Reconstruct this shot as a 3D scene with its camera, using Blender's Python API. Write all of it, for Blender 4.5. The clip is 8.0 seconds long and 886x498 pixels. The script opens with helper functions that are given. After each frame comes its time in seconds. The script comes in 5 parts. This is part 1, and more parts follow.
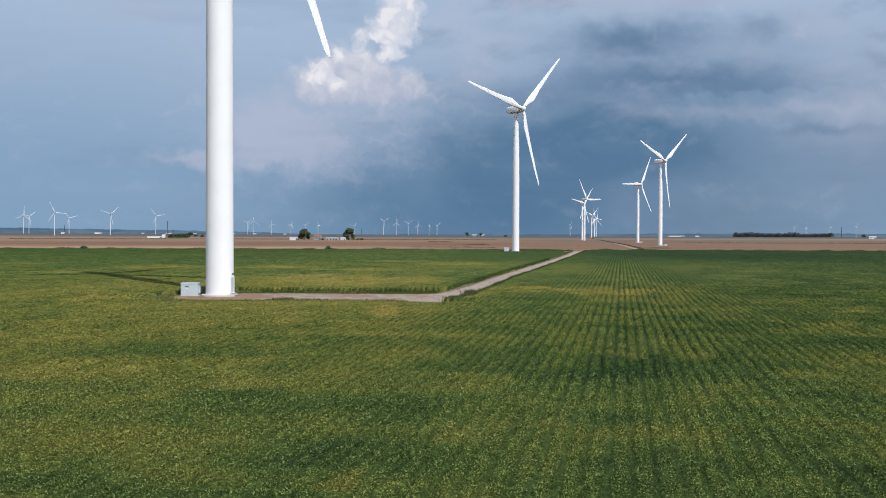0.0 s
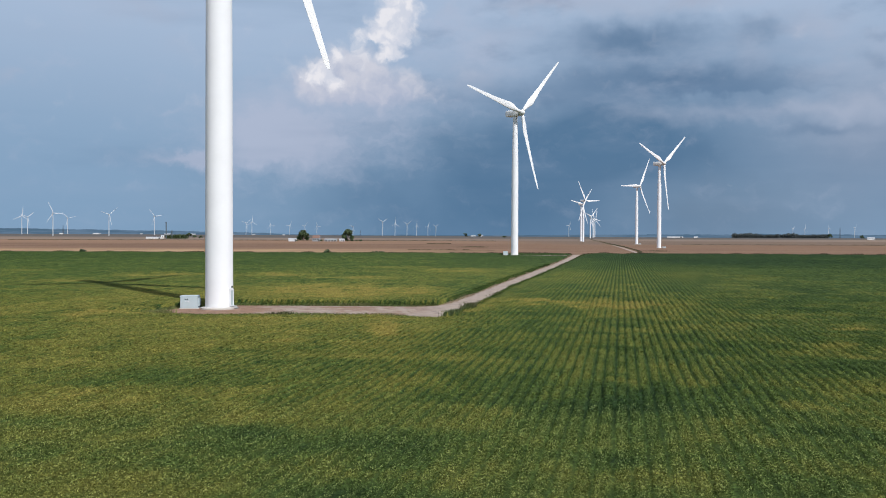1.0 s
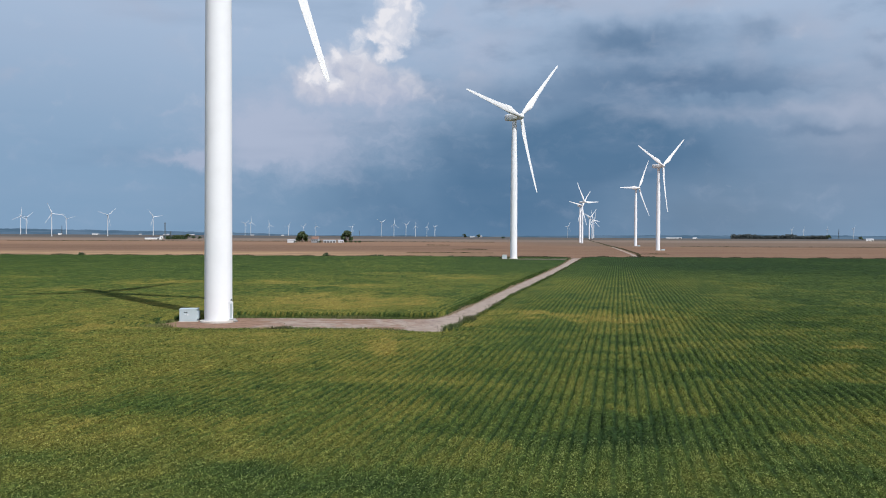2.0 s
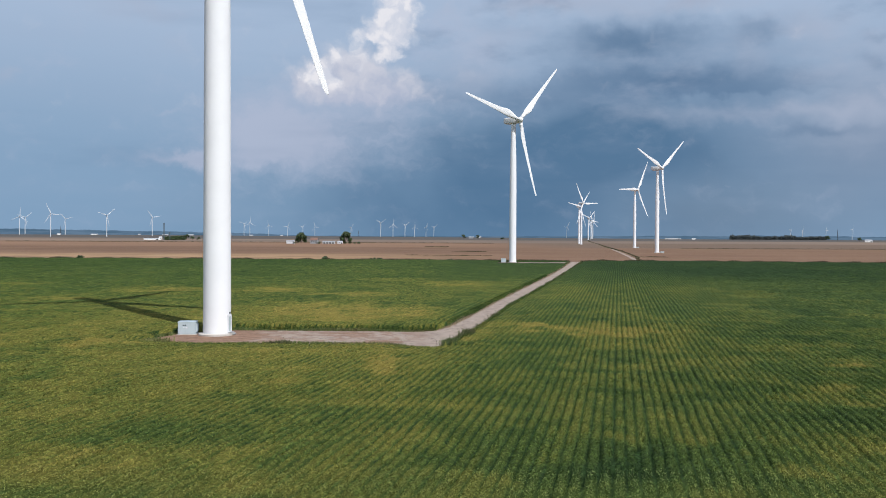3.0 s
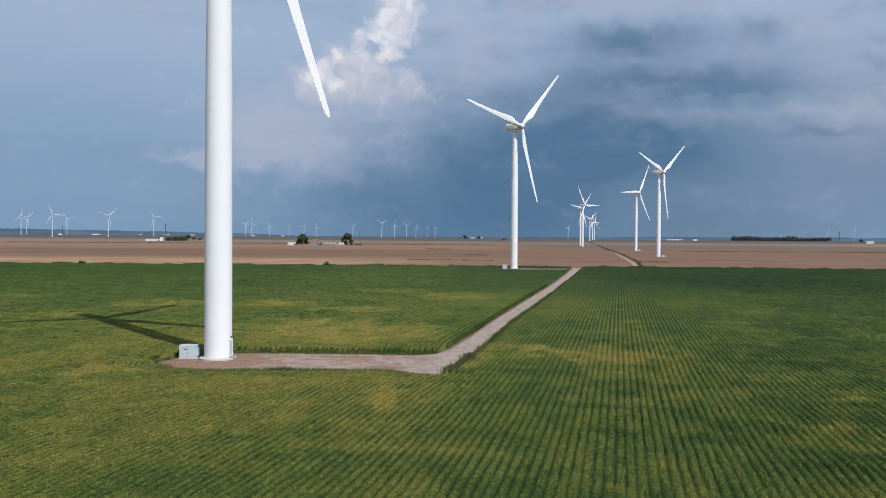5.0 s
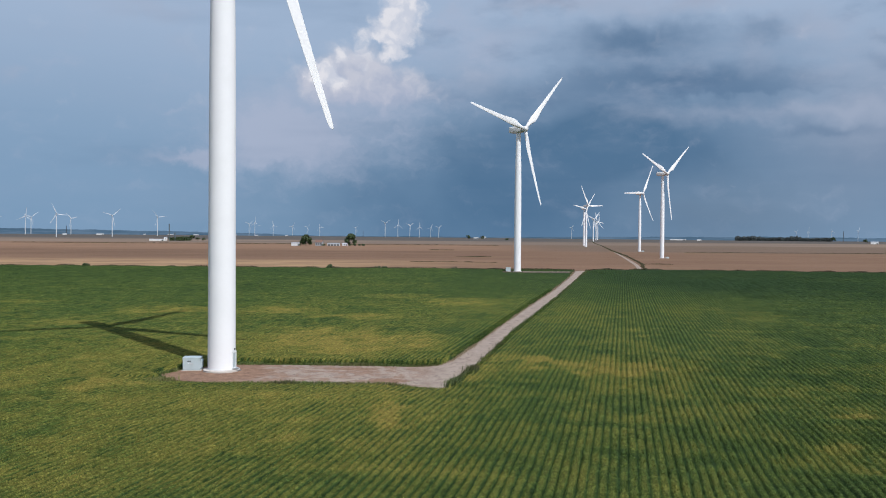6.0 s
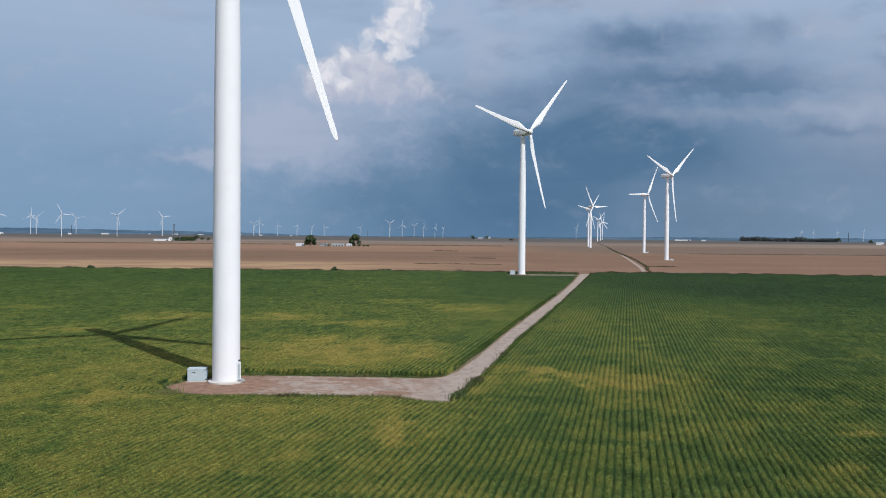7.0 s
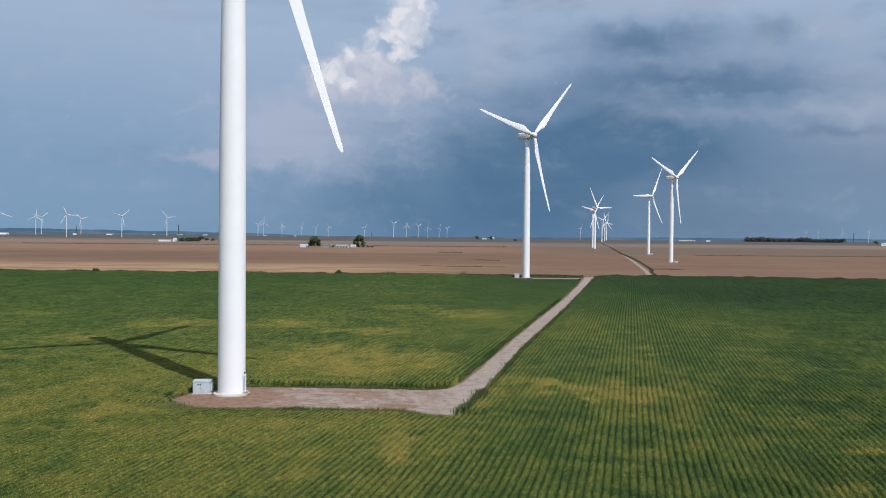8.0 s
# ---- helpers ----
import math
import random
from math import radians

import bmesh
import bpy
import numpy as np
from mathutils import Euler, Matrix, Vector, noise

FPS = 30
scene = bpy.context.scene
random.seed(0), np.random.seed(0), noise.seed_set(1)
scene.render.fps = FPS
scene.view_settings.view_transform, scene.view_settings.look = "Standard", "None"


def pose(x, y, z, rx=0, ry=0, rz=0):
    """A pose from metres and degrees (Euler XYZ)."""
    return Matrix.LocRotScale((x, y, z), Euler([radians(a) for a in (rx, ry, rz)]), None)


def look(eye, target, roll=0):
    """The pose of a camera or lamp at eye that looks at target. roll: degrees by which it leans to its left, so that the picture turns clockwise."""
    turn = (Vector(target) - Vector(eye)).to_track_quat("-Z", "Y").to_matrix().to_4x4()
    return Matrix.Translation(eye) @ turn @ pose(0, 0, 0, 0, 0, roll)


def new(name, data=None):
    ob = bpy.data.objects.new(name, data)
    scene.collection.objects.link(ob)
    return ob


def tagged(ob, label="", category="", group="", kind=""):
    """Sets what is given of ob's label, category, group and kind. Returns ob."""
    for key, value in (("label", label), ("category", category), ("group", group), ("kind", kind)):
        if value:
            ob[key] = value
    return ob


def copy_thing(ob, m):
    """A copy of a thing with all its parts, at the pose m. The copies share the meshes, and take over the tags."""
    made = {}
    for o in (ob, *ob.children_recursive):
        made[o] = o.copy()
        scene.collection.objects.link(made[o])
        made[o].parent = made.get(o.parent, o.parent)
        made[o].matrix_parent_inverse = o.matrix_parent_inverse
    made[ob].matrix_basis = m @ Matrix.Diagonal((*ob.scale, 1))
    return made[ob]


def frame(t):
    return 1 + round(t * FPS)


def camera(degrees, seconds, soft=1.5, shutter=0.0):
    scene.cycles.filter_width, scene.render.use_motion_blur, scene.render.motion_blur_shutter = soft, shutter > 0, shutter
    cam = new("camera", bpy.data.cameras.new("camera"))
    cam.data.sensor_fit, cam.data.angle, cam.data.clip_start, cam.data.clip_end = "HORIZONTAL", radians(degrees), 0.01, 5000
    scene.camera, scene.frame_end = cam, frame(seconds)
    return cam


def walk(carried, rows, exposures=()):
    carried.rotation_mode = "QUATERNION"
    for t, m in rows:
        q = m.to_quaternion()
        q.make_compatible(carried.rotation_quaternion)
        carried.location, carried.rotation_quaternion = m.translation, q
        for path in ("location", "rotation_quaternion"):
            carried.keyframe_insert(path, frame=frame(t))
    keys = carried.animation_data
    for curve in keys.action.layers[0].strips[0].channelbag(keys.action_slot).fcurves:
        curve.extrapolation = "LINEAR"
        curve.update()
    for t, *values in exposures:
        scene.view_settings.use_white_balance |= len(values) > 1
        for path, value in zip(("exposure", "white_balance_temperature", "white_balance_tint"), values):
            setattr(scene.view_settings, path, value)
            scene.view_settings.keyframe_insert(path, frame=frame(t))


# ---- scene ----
# ---------------------------------------------------------------- camera
cam = camera(54.4, 8.0, soft=1.0)
PATH = [
    (0, (0.001, -0.001, 8.930), (0.0014, 99.9866, 7.3727), 0.167),
    (0.5, (-0.041, 0.016, 9.920), (0.0169, 100.0044, 8.4163), 0.195),
    (1, (-0.123, 0.031, 10.756), (0.0233, 100.0192, 9.2392), 0.198),
    (1.5, (-0.191, 0.030, 11.675), (0.0209, 100.0189, 10.1740), 0.217),
    (3, (-0.164, 0.115, 14.512), (0.2133, 100.1038, 13.0487), 0.298),
    (3.5, (-0.196, 0.161, 15.385), (0.2338, 100.1495, 13.9187), 0.314),
    (4, (-0.229, 0.181, 16.298), (0.2209, 100.1696, 14.8574), 0.364),
    (4.5, (-0.178, 0.205, 17.168), (0.1830, 100.1936, 15.7083), 0.380),
    (6, (-0.181, 0.264, 19.913), (-0.3539, 100.2517, 18.3761), 0.421),
    (6.5, (-0.188, 0.276, 20.828), (-0.6119, 100.2620, 19.2325), 0.452),
    (7, (-0.203, 0.271, 21.672), (-0.8718, 100.2567, 20.1042), 0.497),
    (7.5, (-0.246, 0.216, 22.479), (-1.1575, 100.1997, 20.8870), 0.487),
    (8, (-0.356, 0.208, 23.474), (-1.5013, 100.1892, 21.9124), 0.502),
]
walk(cam, [(t, look(eye, target, roll)) for t, eye, target, roll in PATH], [(0.0, 0.08, 6500, 10), (3.5, 0.07, 6490, 10), (4.4, -0.02, 6450, 10), (8.0, -0.03, 6380, 10)])

# ---------------------------------------------------------------- sun and sky
SUN_FROM = Vector((39.8, -53.3, 78.0)).normalized()
sun_data = bpy.data.lights.new("sun", "SUN")
sun_data.energy, sun_data.angle, sun_data.color = 4.1, radians(0.6), (1.0, 0.985, 0.97)
sun = new("sun", sun_data)
sun.matrix_world = look((0, -40, 120), Vector((0, -40, 120)) - SUN_FROM)


class Nodes:
    """Short hand for a node tree."""

    def __init__(self, tree):
        self.tree = tree
        tree.nodes.clear()

    def add(self, kind):
        return self.tree.nodes.new(kind)

    def attribute(self, name):
        node = self.add("ShaderNodeAttribute")
        node.attribute_name = name
        return node.outputs["Fac"]

    def put(self, socket, value):
        if isinstance(value, bpy.types.NodeSocket):
            self.tree.links.new(value, socket)
        elif value is not None:
            socket.default_value = value

    def math(self, op, a, b=None, c=None, clamp=False):
        node = self.add("ShaderNodeMath")
        node.operation, node.use_clamp = op, clamp
        for socket, value in zip(node.inputs, (a, b, c)):
            self.put(socket, value)
        return node.outputs[0]

    def mix(self, factor, a, b, blend="MIX"):
        node = self.add("ShaderNodeMix")
        node.data_type, node.blend_type = "RGBA", blend
        self.put(node.inputs[0], factor)
        for socket, value in ((node.inputs[6], a), (node.inputs[7], b)):
            self.put(socket, (*value, 1) if isinstance(value, tuple) and len(value) == 3 else value)
        return node.outputs[2]

    def noise(self, vector, scale, detail=4.0, rough=0.55, distort=0.0):
        node = self.add("ShaderNodeTexNoise")
        self.put(node.inputs["Vector"], vector)
        self.put(node.inputs["Scale"], scale)
        node.inputs["Detail"].default_value, node.inputs["Roughness"].default_value = detail, rough
        node.inputs["Distortion"].default_value = distort
        return node.outputs["Fac"]

    def step(self, value, low, high):
        node = self.add("ShaderNodeMapRange")
        node.interpolation_type = "SMOOTHSTEP"
        for socket, v in zip(node.inputs, (value, low, high, 0.0, 1.0)):
            self.put(socket, v)
        return node.outputs[0]

    def combine(self, x, y, z):
        node = self.add("ShaderNodeCombineXYZ")
        for socket, v in zip(node.inputs, (x, y, z)):
            self.put(socket, v)
        return node.outputs[0]

    def scaled(self, vector, scale, turn=0.0):
        node = self.add("ShaderNodeMapping")
        self.put(node.inputs["Vector"], vector)
        node.inputs["Scale"].default_value, node.inputs["Rotation"].default_value[2] = scale, turn
        return node.outputs[0]


def srgb(r, g, b):
    return tuple(((v / 255 + 0.055) / 1.055) ** 2.4 if v > 10 else v / 3294 for v in (r, g, b))


def build_sky():
    world = bpy.data.worlds.new("stormy_sky")
    scene.world = world
    world.use_nodes = True
    n = Nodes(world.node_tree)
    way = n.add("ShaderNodeTexCoord").outputs["Generated"]
    split = n.add("ShaderNodeSeparateXYZ")
    n.put(split.inputs[0], way)
    dx, dy, dz = split.outputs
    azimuth = n.math("MULTIPLY", n.math("ARCTAN2", dx, dy), 1000.0)
    height = n.math("MULTIPLY", n.math("ARCSINE", dz), 1000.0)
    # milliradians to the right of north and above the horizon, roughened like cloud edges
    plane = n.combine(azimuth, height, 0.0)
    w1, w2 = n.noise(plane, 0.03, 3, 0.5), n.noise(n.scaled(plane, (1, 1, 1), 0.9), 0.03, 3, 0.5)
    wa = n.math("ADD", azimuth, n.math("MULTIPLY", n.math("SUBTRACT", w1, 0.5), 36.0))
    wh = n.math("ADD", height, n.math("MULTIPLY", n.math("SUBTRACT", w2, 0.5), 36.0))
    g1, g2 = n.noise(plane, 0.008, 3, 0.5), n.noise(n.scaled(plane, (1, 1, 1), 1.7), 0.008, 3, 0.5)
    ga = n.math("ADD", azimuth, n.math("MULTIPLY", n.math("SUBTRACT", g1, 0.5), 220.0))
    gh = n.math("ADD", height, n.math("MULTIPLY", n.math("SUBTRACT", g2, 0.5), 90.0))

    def blob(a, h, ra, rh, warped=True, a_in=None, h_in=None):
        a_in = a_in or (wa if warped else azimuth)
        h_in = h_in or (wh if warped else height)
        p = n.math("DIVIDE", n.math("SUBTRACT", a_in, a), ra)
        q = n.math("DIVIDE", n.math("SUBTRACT", h_in, h), rh)
        return n.math("EXPONENT", n.math("MULTIPLY", n.math("ADD", n.math("MULTIPLY", p, p), n.math("MULTIPLY", q, q)), -1.0))

    def soft(a, h, ra, rh):
        return blob(a, h, ra, rh, True, ga, gh)

    def total(*parts):
        out = parts[0]
        for p in parts[1:]:
            out = n.math("ADD", out, p)
        return out

    # clear sky, seen where the cloud is broken behind the viewer
    clear = n.add("ShaderNodeTexSky")
    clear.sky_type, clear.sun_disc = "NISHITA", False
    clear.sun_elevation = math.asin(SUN_FROM.z)
    clear.sun_rotation = math.atan2(SUN_FROM.x, SUN_FROM.y)
    clear_sky = n.mix(1.0, clear.outputs[0], (0.09, 0.09, 0.09), "MULTIPLY")

    low, high = srgb(118, 150, 184), srgb(160, 182, 213)
    veil = n.mix(n.step(height, -10.0, 260.0), low, high)
    west = n.step(azimuth, -150.0, -420.0)
    veil = n.mix(n.math("MULTIPLY", n.math("MULTIPLY", west, n.step(height, 260.0, 60.0)), 0.5), veil, srgb(130, 162, 197))

    def layer(spots, tint, share=1.0):
        """Lays cloud over the veil: azimuth, height, half width, half height and density of each bank."""
        banks = total(*(n.math("MULTIPLY", blob(a, h, ra, rh), d) for a, h, ra, rh, d in spots))
        return n.mix(n.math("MULTIPLY", n.math("MINIMUM", banks, 1.0), share), veil, tint)

    # the storm's blue-grey core, and thinner lavender cloud to its east
    storm = total(soft(64, 30, 190, 100), n.math("MULTIPLY", soft(180, 110, 150, 50), 0.75), n.math("MULTIPLY", soft(330, 120, 200, 70), 0.35))
    veil = n.mix(n.math("MULTIPLY", n.math("MINIMUM", storm, 1.0), 0.97), veil, srgb(80, 115, 151))
    veil = layer([(450, 90, 110, 50, 0.50), (470, 30, 90, 40, 0.25), (490, 140, 80, 60, 0.4)], srgb(124, 143, 172))
    veil = layer([(310, 24, 125, 46, 0.55)], srgb(104, 125, 151))
    veil = layer([(119, 261, 71, 9, 0.90), (286, 254, 33, 9, 0.85), (38, 177, 29, 18, 0.50), (61, 218, 33, 20, 0.40), (342, 195, 18, 25, 0.45), (411, 224, 33, 17, 0.60), (411, 175, 33, 13, 0.45), (360, 136, 127, 9, 0.48), (450, 130, 55, 34, 0.50), (215, 253, 38, 9, 0.40), (-333, 242, 47, 14, 0.45), (-463, 165, 13, 6, 0.35), (-291, 203, 24, 13, 0.20)], srgb(162, 175, 201))
    veil = layer([(215, 217, 82, 22, 0.95), (234, 176, 118, 18, 0.80), (355, 222, 30, 13, 0.50), (113, 157, 84, 14, 0.45), (416, 112, 44, 6, 0.50), (467, 182, 12, 8, 0.45), (465, 205, 11, 4, 0.35), (301, 167, 72, 13, 0.40)], srgb(94, 123, 158))
    # a dark shelf with a sharp lower edge
    shelf = n.math("MULTIPLY", n.step(wh, 153.0, 159.0), n.math("EXPONENT", n.math("DIVIDE", n.math("SUBTRACT", 156.0, wh), 16.0)))
    span = n.math("DIVIDE", n.math("SUBTRACT", wa, 320.0), 75.0)
    shelf = n.math("MULTIPLY", shelf, n.math("EXPONENT", n.math("MULTIPLY", n.math("MULTIPLY", span, span), -1.0)))
    veil = n.mix(n.math("MULTIPLY", n.math("MINIMUM", shelf, 1.0), 0.65), veil, srgb(90, 119, 155))
    # finer warp for the cumulus and the vapour that trails from it
    c1, c2 = n.noise(plane, 0.05, 4, 0.55), n.noise(n.scaled(plane, (1, 1, 1), 2.3), 0.05, 4, 0.55)
    ca = n.math("ADD", azimuth, n.math("MULTIPLY", n.math("SUBTRACT", c1, 0.5), 26.0))
    ch = n.math("ADD", height, n.math("MULTIPLY", n.math("SUBTRACT", c2, 0.5), 26.0))

    def puffy(a, h, ra, rh):
        return blob(a, h, ra, rh, True, ca, ch)

    wisp = n.noise(n.scaled(n.combine(ca, ch, 0.0), (0.8, 1.5, 1.0), 0.2), 0.022, 6, 0.6)
    trail = total(puffy(-195, 122, 66, 46), n.math("MULTIPLY", puffy(-150, 100, 120, 34), 0.6), n.math("MULTIPLY", puffy(-285, 84, 48, 9), 0.75),
                  n.math("MULTIPLY", puffy(-305, 134, 16, 4), 0.5), n.math("MULTIPLY", puffy(-60, 150, 90, 26), 0.6), n.math("MULTIPLY", puffy(15, 225, 60, 36), 0.55))
    trail = n.step(n.math("ADD", trail, n.math("MULTIPLY", n.math("SUBTRACT", wisp, 0.5), 1.5)), 0.0, 1.15)
    veil = n.mix(n.math("MULTIPLY", trail, 0.85), veil, srgb(170, 182, 209))
    # billows and streaks in the cloud deck
    puff = n.noise(n.scaled(plane, (0.62, 1.5, 1.0), 0.15), 0.0135, 7, 0.56)
    upper = n.math("MULTIPLY", n.step(height, 60.0, 170.0), n.step(azimuth, -220.0, 20.0))
    veil = n.mix(n.math("MULTIPLY", n.math("MULTIPLY", n.step(puff, 0.48, 0.72), upper), 0.36), veil, srgb(166, 179, 205))
    veil = n.mix(n.math("MULTIPLY", n.math("MULTIPLY", n.step(puff, 0.52, 0.28), upper), 0.36), veil, srgb(96, 125, 160))
    streak = n.noise(n.scaled(plane, (0.3, 1.8, 1.0), 0.08), 0.010, 4, 0.5)
    veil = n.mix(n.math("MULTIPLY", n.step(streak, 0.48, 0.75), 0.18), veil, srgb(150, 170, 200))
    veil = n.mix(n.math("MULTIPLY", n.step(streak, 0.5, 0.28), 0.16), veil, srgb(84, 118, 155))
    # the towering cumulus: heaped heads, a shaded middle and a soft grey-lavender foot
    billow = n.noise(n.combine(ca, ch, 0.0), 0.055, 7, 0.62)
    lump = n.add("ShaderNodeTexVoronoi")
    lump.feature = "SMOOTH_F1"
    n.put(lump.inputs["Vector"], n.combine(ca, ch, 0.0))
    lump.inputs["Scale"].default_value, lump.inputs["Smoothness"].default_value = 0.075, 0.5
    heads = n.math("SUBTRACT", 0.45, lump.outputs["Distance"])
    ragged_edge = n.math("ADD", n.math("MULTIPLY", n.math("SUBTRACT", billow, 0.5), 1.0), n.math("MULTIPLY", heads, 0.45))
    foot = total(puffy(-78, 168, 66, 22), n.math("MULTIPLY", puffy(-130, 174, 44, 20), 0.9), n.math("MULTIPLY", puffy(-104, 196, 36, 20), 0.55))
    calm = n.noise(n.combine(ca, ch, 0.0), 0.030, 5, 0.5)
    foot = n.step(n.math("ADD", foot, n.math("MULTIPLY", n.math("SUBTRACT", calm, 0.5), 1.1)), 0.10, 0.85)
    foot_colour = n.mix(n.step(n.math("ADD", calm, n.math("MULTIPLY", n.math("SUBTRACT", height, 166.0), 0.004)), 0.34, 0.70), srgb(172, 182, 208), srgb(203, 206, 222))
    tower = total(puffy(-58, 243, 26, 18), puffy(-46, 268, 20, 22), puffy(-44, 300, 26, 24), n.math("MULTIPLY", puffy(-66, 225, 32, 11), 0.9), n.math("MULTIPLY", puffy(-60, 207, 13, 8), 0.85),
                  n.math("MULTIPLY", puffy(-122, 204, 9, 8), 0.5), n.math("MULTIPLY", puffy(-140, 184, 16, 11), 1.15), n.math("MULTIPLY", puffy(-150, 176, 9, 8), 0.7), n.math("MULTIPLY", puffy(-124, 172, 8, 12), 0.75), n.math("MULTIPLY", puffy(-92, 206, 34, 18), 0.42))
    tower = n.math("SUBTRACT", tower, n.math("MULTIPLY", puffy(-80, 215, 11, 7), 0.75))
    tower = n.math("ADD", tower, n.math("MULTIPLY", ragged_edge, 0.75))
    thick = n.step(tower, 0.16, 0.84)
    deep = n.step(n.math("ADD", n.math("MULTIPLY", billow, 0.75), n.math("MULTIPLY", heads, 0.5)), 0.22, 0.50)
    white = n.mix(deep, srgb(203, 210, 228), srgb(227, 229, 240))
    white = n.mix(n.step(height, 172.0, 158.0), white, srgb(203, 206, 222))
    front = n.mix(n.math("MULTIPLY", foot, 0.85), veil, foot_colour)
    front = n.mix(n.math("MULTIPLY", thick, 0.92), front, white)
    front = n.mix(1.0, front, (1.03, 1.0, 0.945), "MULTIPLY")
    # storm cloud covers the north, and thins out behind
    broken = n.step(n.noise(way, 2.2, 6, 0.6), 0.45, 0.65)
    cover = n.math("MAXIMUM", n.step(dy, -0.1, 0.45), n.math("MULTIPLY", broken, 0.85))
    back_cloud = n.mix(n.step(dy, -0.3, 0.4), (1.05, 1.10, 1.20), front)
    sky = n.mix(cover, clear_sky, back_cloud)
    back = n.add("ShaderNodeBackground")
    n.put(back.inputs[0], sky)
    back.inputs[1].default_value = 1.0
    n.put(n.add("ShaderNodeOutputWorld").inputs[0], back.outputs[0])


build_sky()


# ---------------------------------------------------------------- materials
def material(name, base, rough=0.6, metal=0.0, spec=0.4, grain=None, stain=None, bump=None, island=0.0, attr=None, sheer=0.0):
    """base: colour. grain and stain: (scale, colour, amount). bump: (scale, metres). island: random value from piece to piece."""
    mat = bpy.data.materials.new(name)
    mat.use_nodes = True
    n = Nodes(mat.node_tree)
    place = n.add("ShaderNodeNewGeometry").outputs["Position"]
    colour = n.mix(0.0, base, base)
    for layer, low, high in ((stain, 0.42, 0.68), (grain, 0.35, 0.7)):
        if layer:
            scale, tint, amount = layer
            colour = n.mix(n.math("MULTIPLY", n.step(n.noise(place, scale, 5, 0.6), low, high), amount), colour, tint)
    if island:
        value = n.add("ShaderNodeNewGeometry").outputs["Random Per Island"]
        shift = n.math("ADD", n.math("MULTIPLY", value, 2 * island), 1 - island)
        colour = n.mix(1.0, colour, n.combine(shift, shift, shift), "MULTIPLY")
    out = n.add("ShaderNodeOutputMaterial")
    bsdf = n.add("ShaderNodeBsdfPrincipled")
    n.put(bsdf.inputs["Base Color"], colour)
    bsdf.inputs["Roughness"].default_value, bsdf.inputs["Metallic"].default_value = rough, metal
    bsdf.inputs["Specular IOR Level"].default_value = spec
    if bump:
        node = n.add("ShaderNodeBump")
        node.inputs["Distance"].default_value = bump[1]
        n.put(node.inputs["Height"], n.noise(place, bump[0], 5, 0.6))
        n.put(bsdf.inputs["Normal"], node.outputs[0])
    if sheer:
        thin = n.add("ShaderNodeBsdfTranslucent")
        n.put(thin.inputs[0], colour)
        both = n.add("ShaderNodeMixShader")
        both.inputs[0].default_value = sheer
        n.put(both.inputs[1], bsdf.outputs[0])
        n.put(both.inputs[2], thin.outputs[0])
        n.put(out.inputs[0], both.outputs[0])
    else:
        n.put(out.inputs[0], bsdf.outputs[0])
    return mat


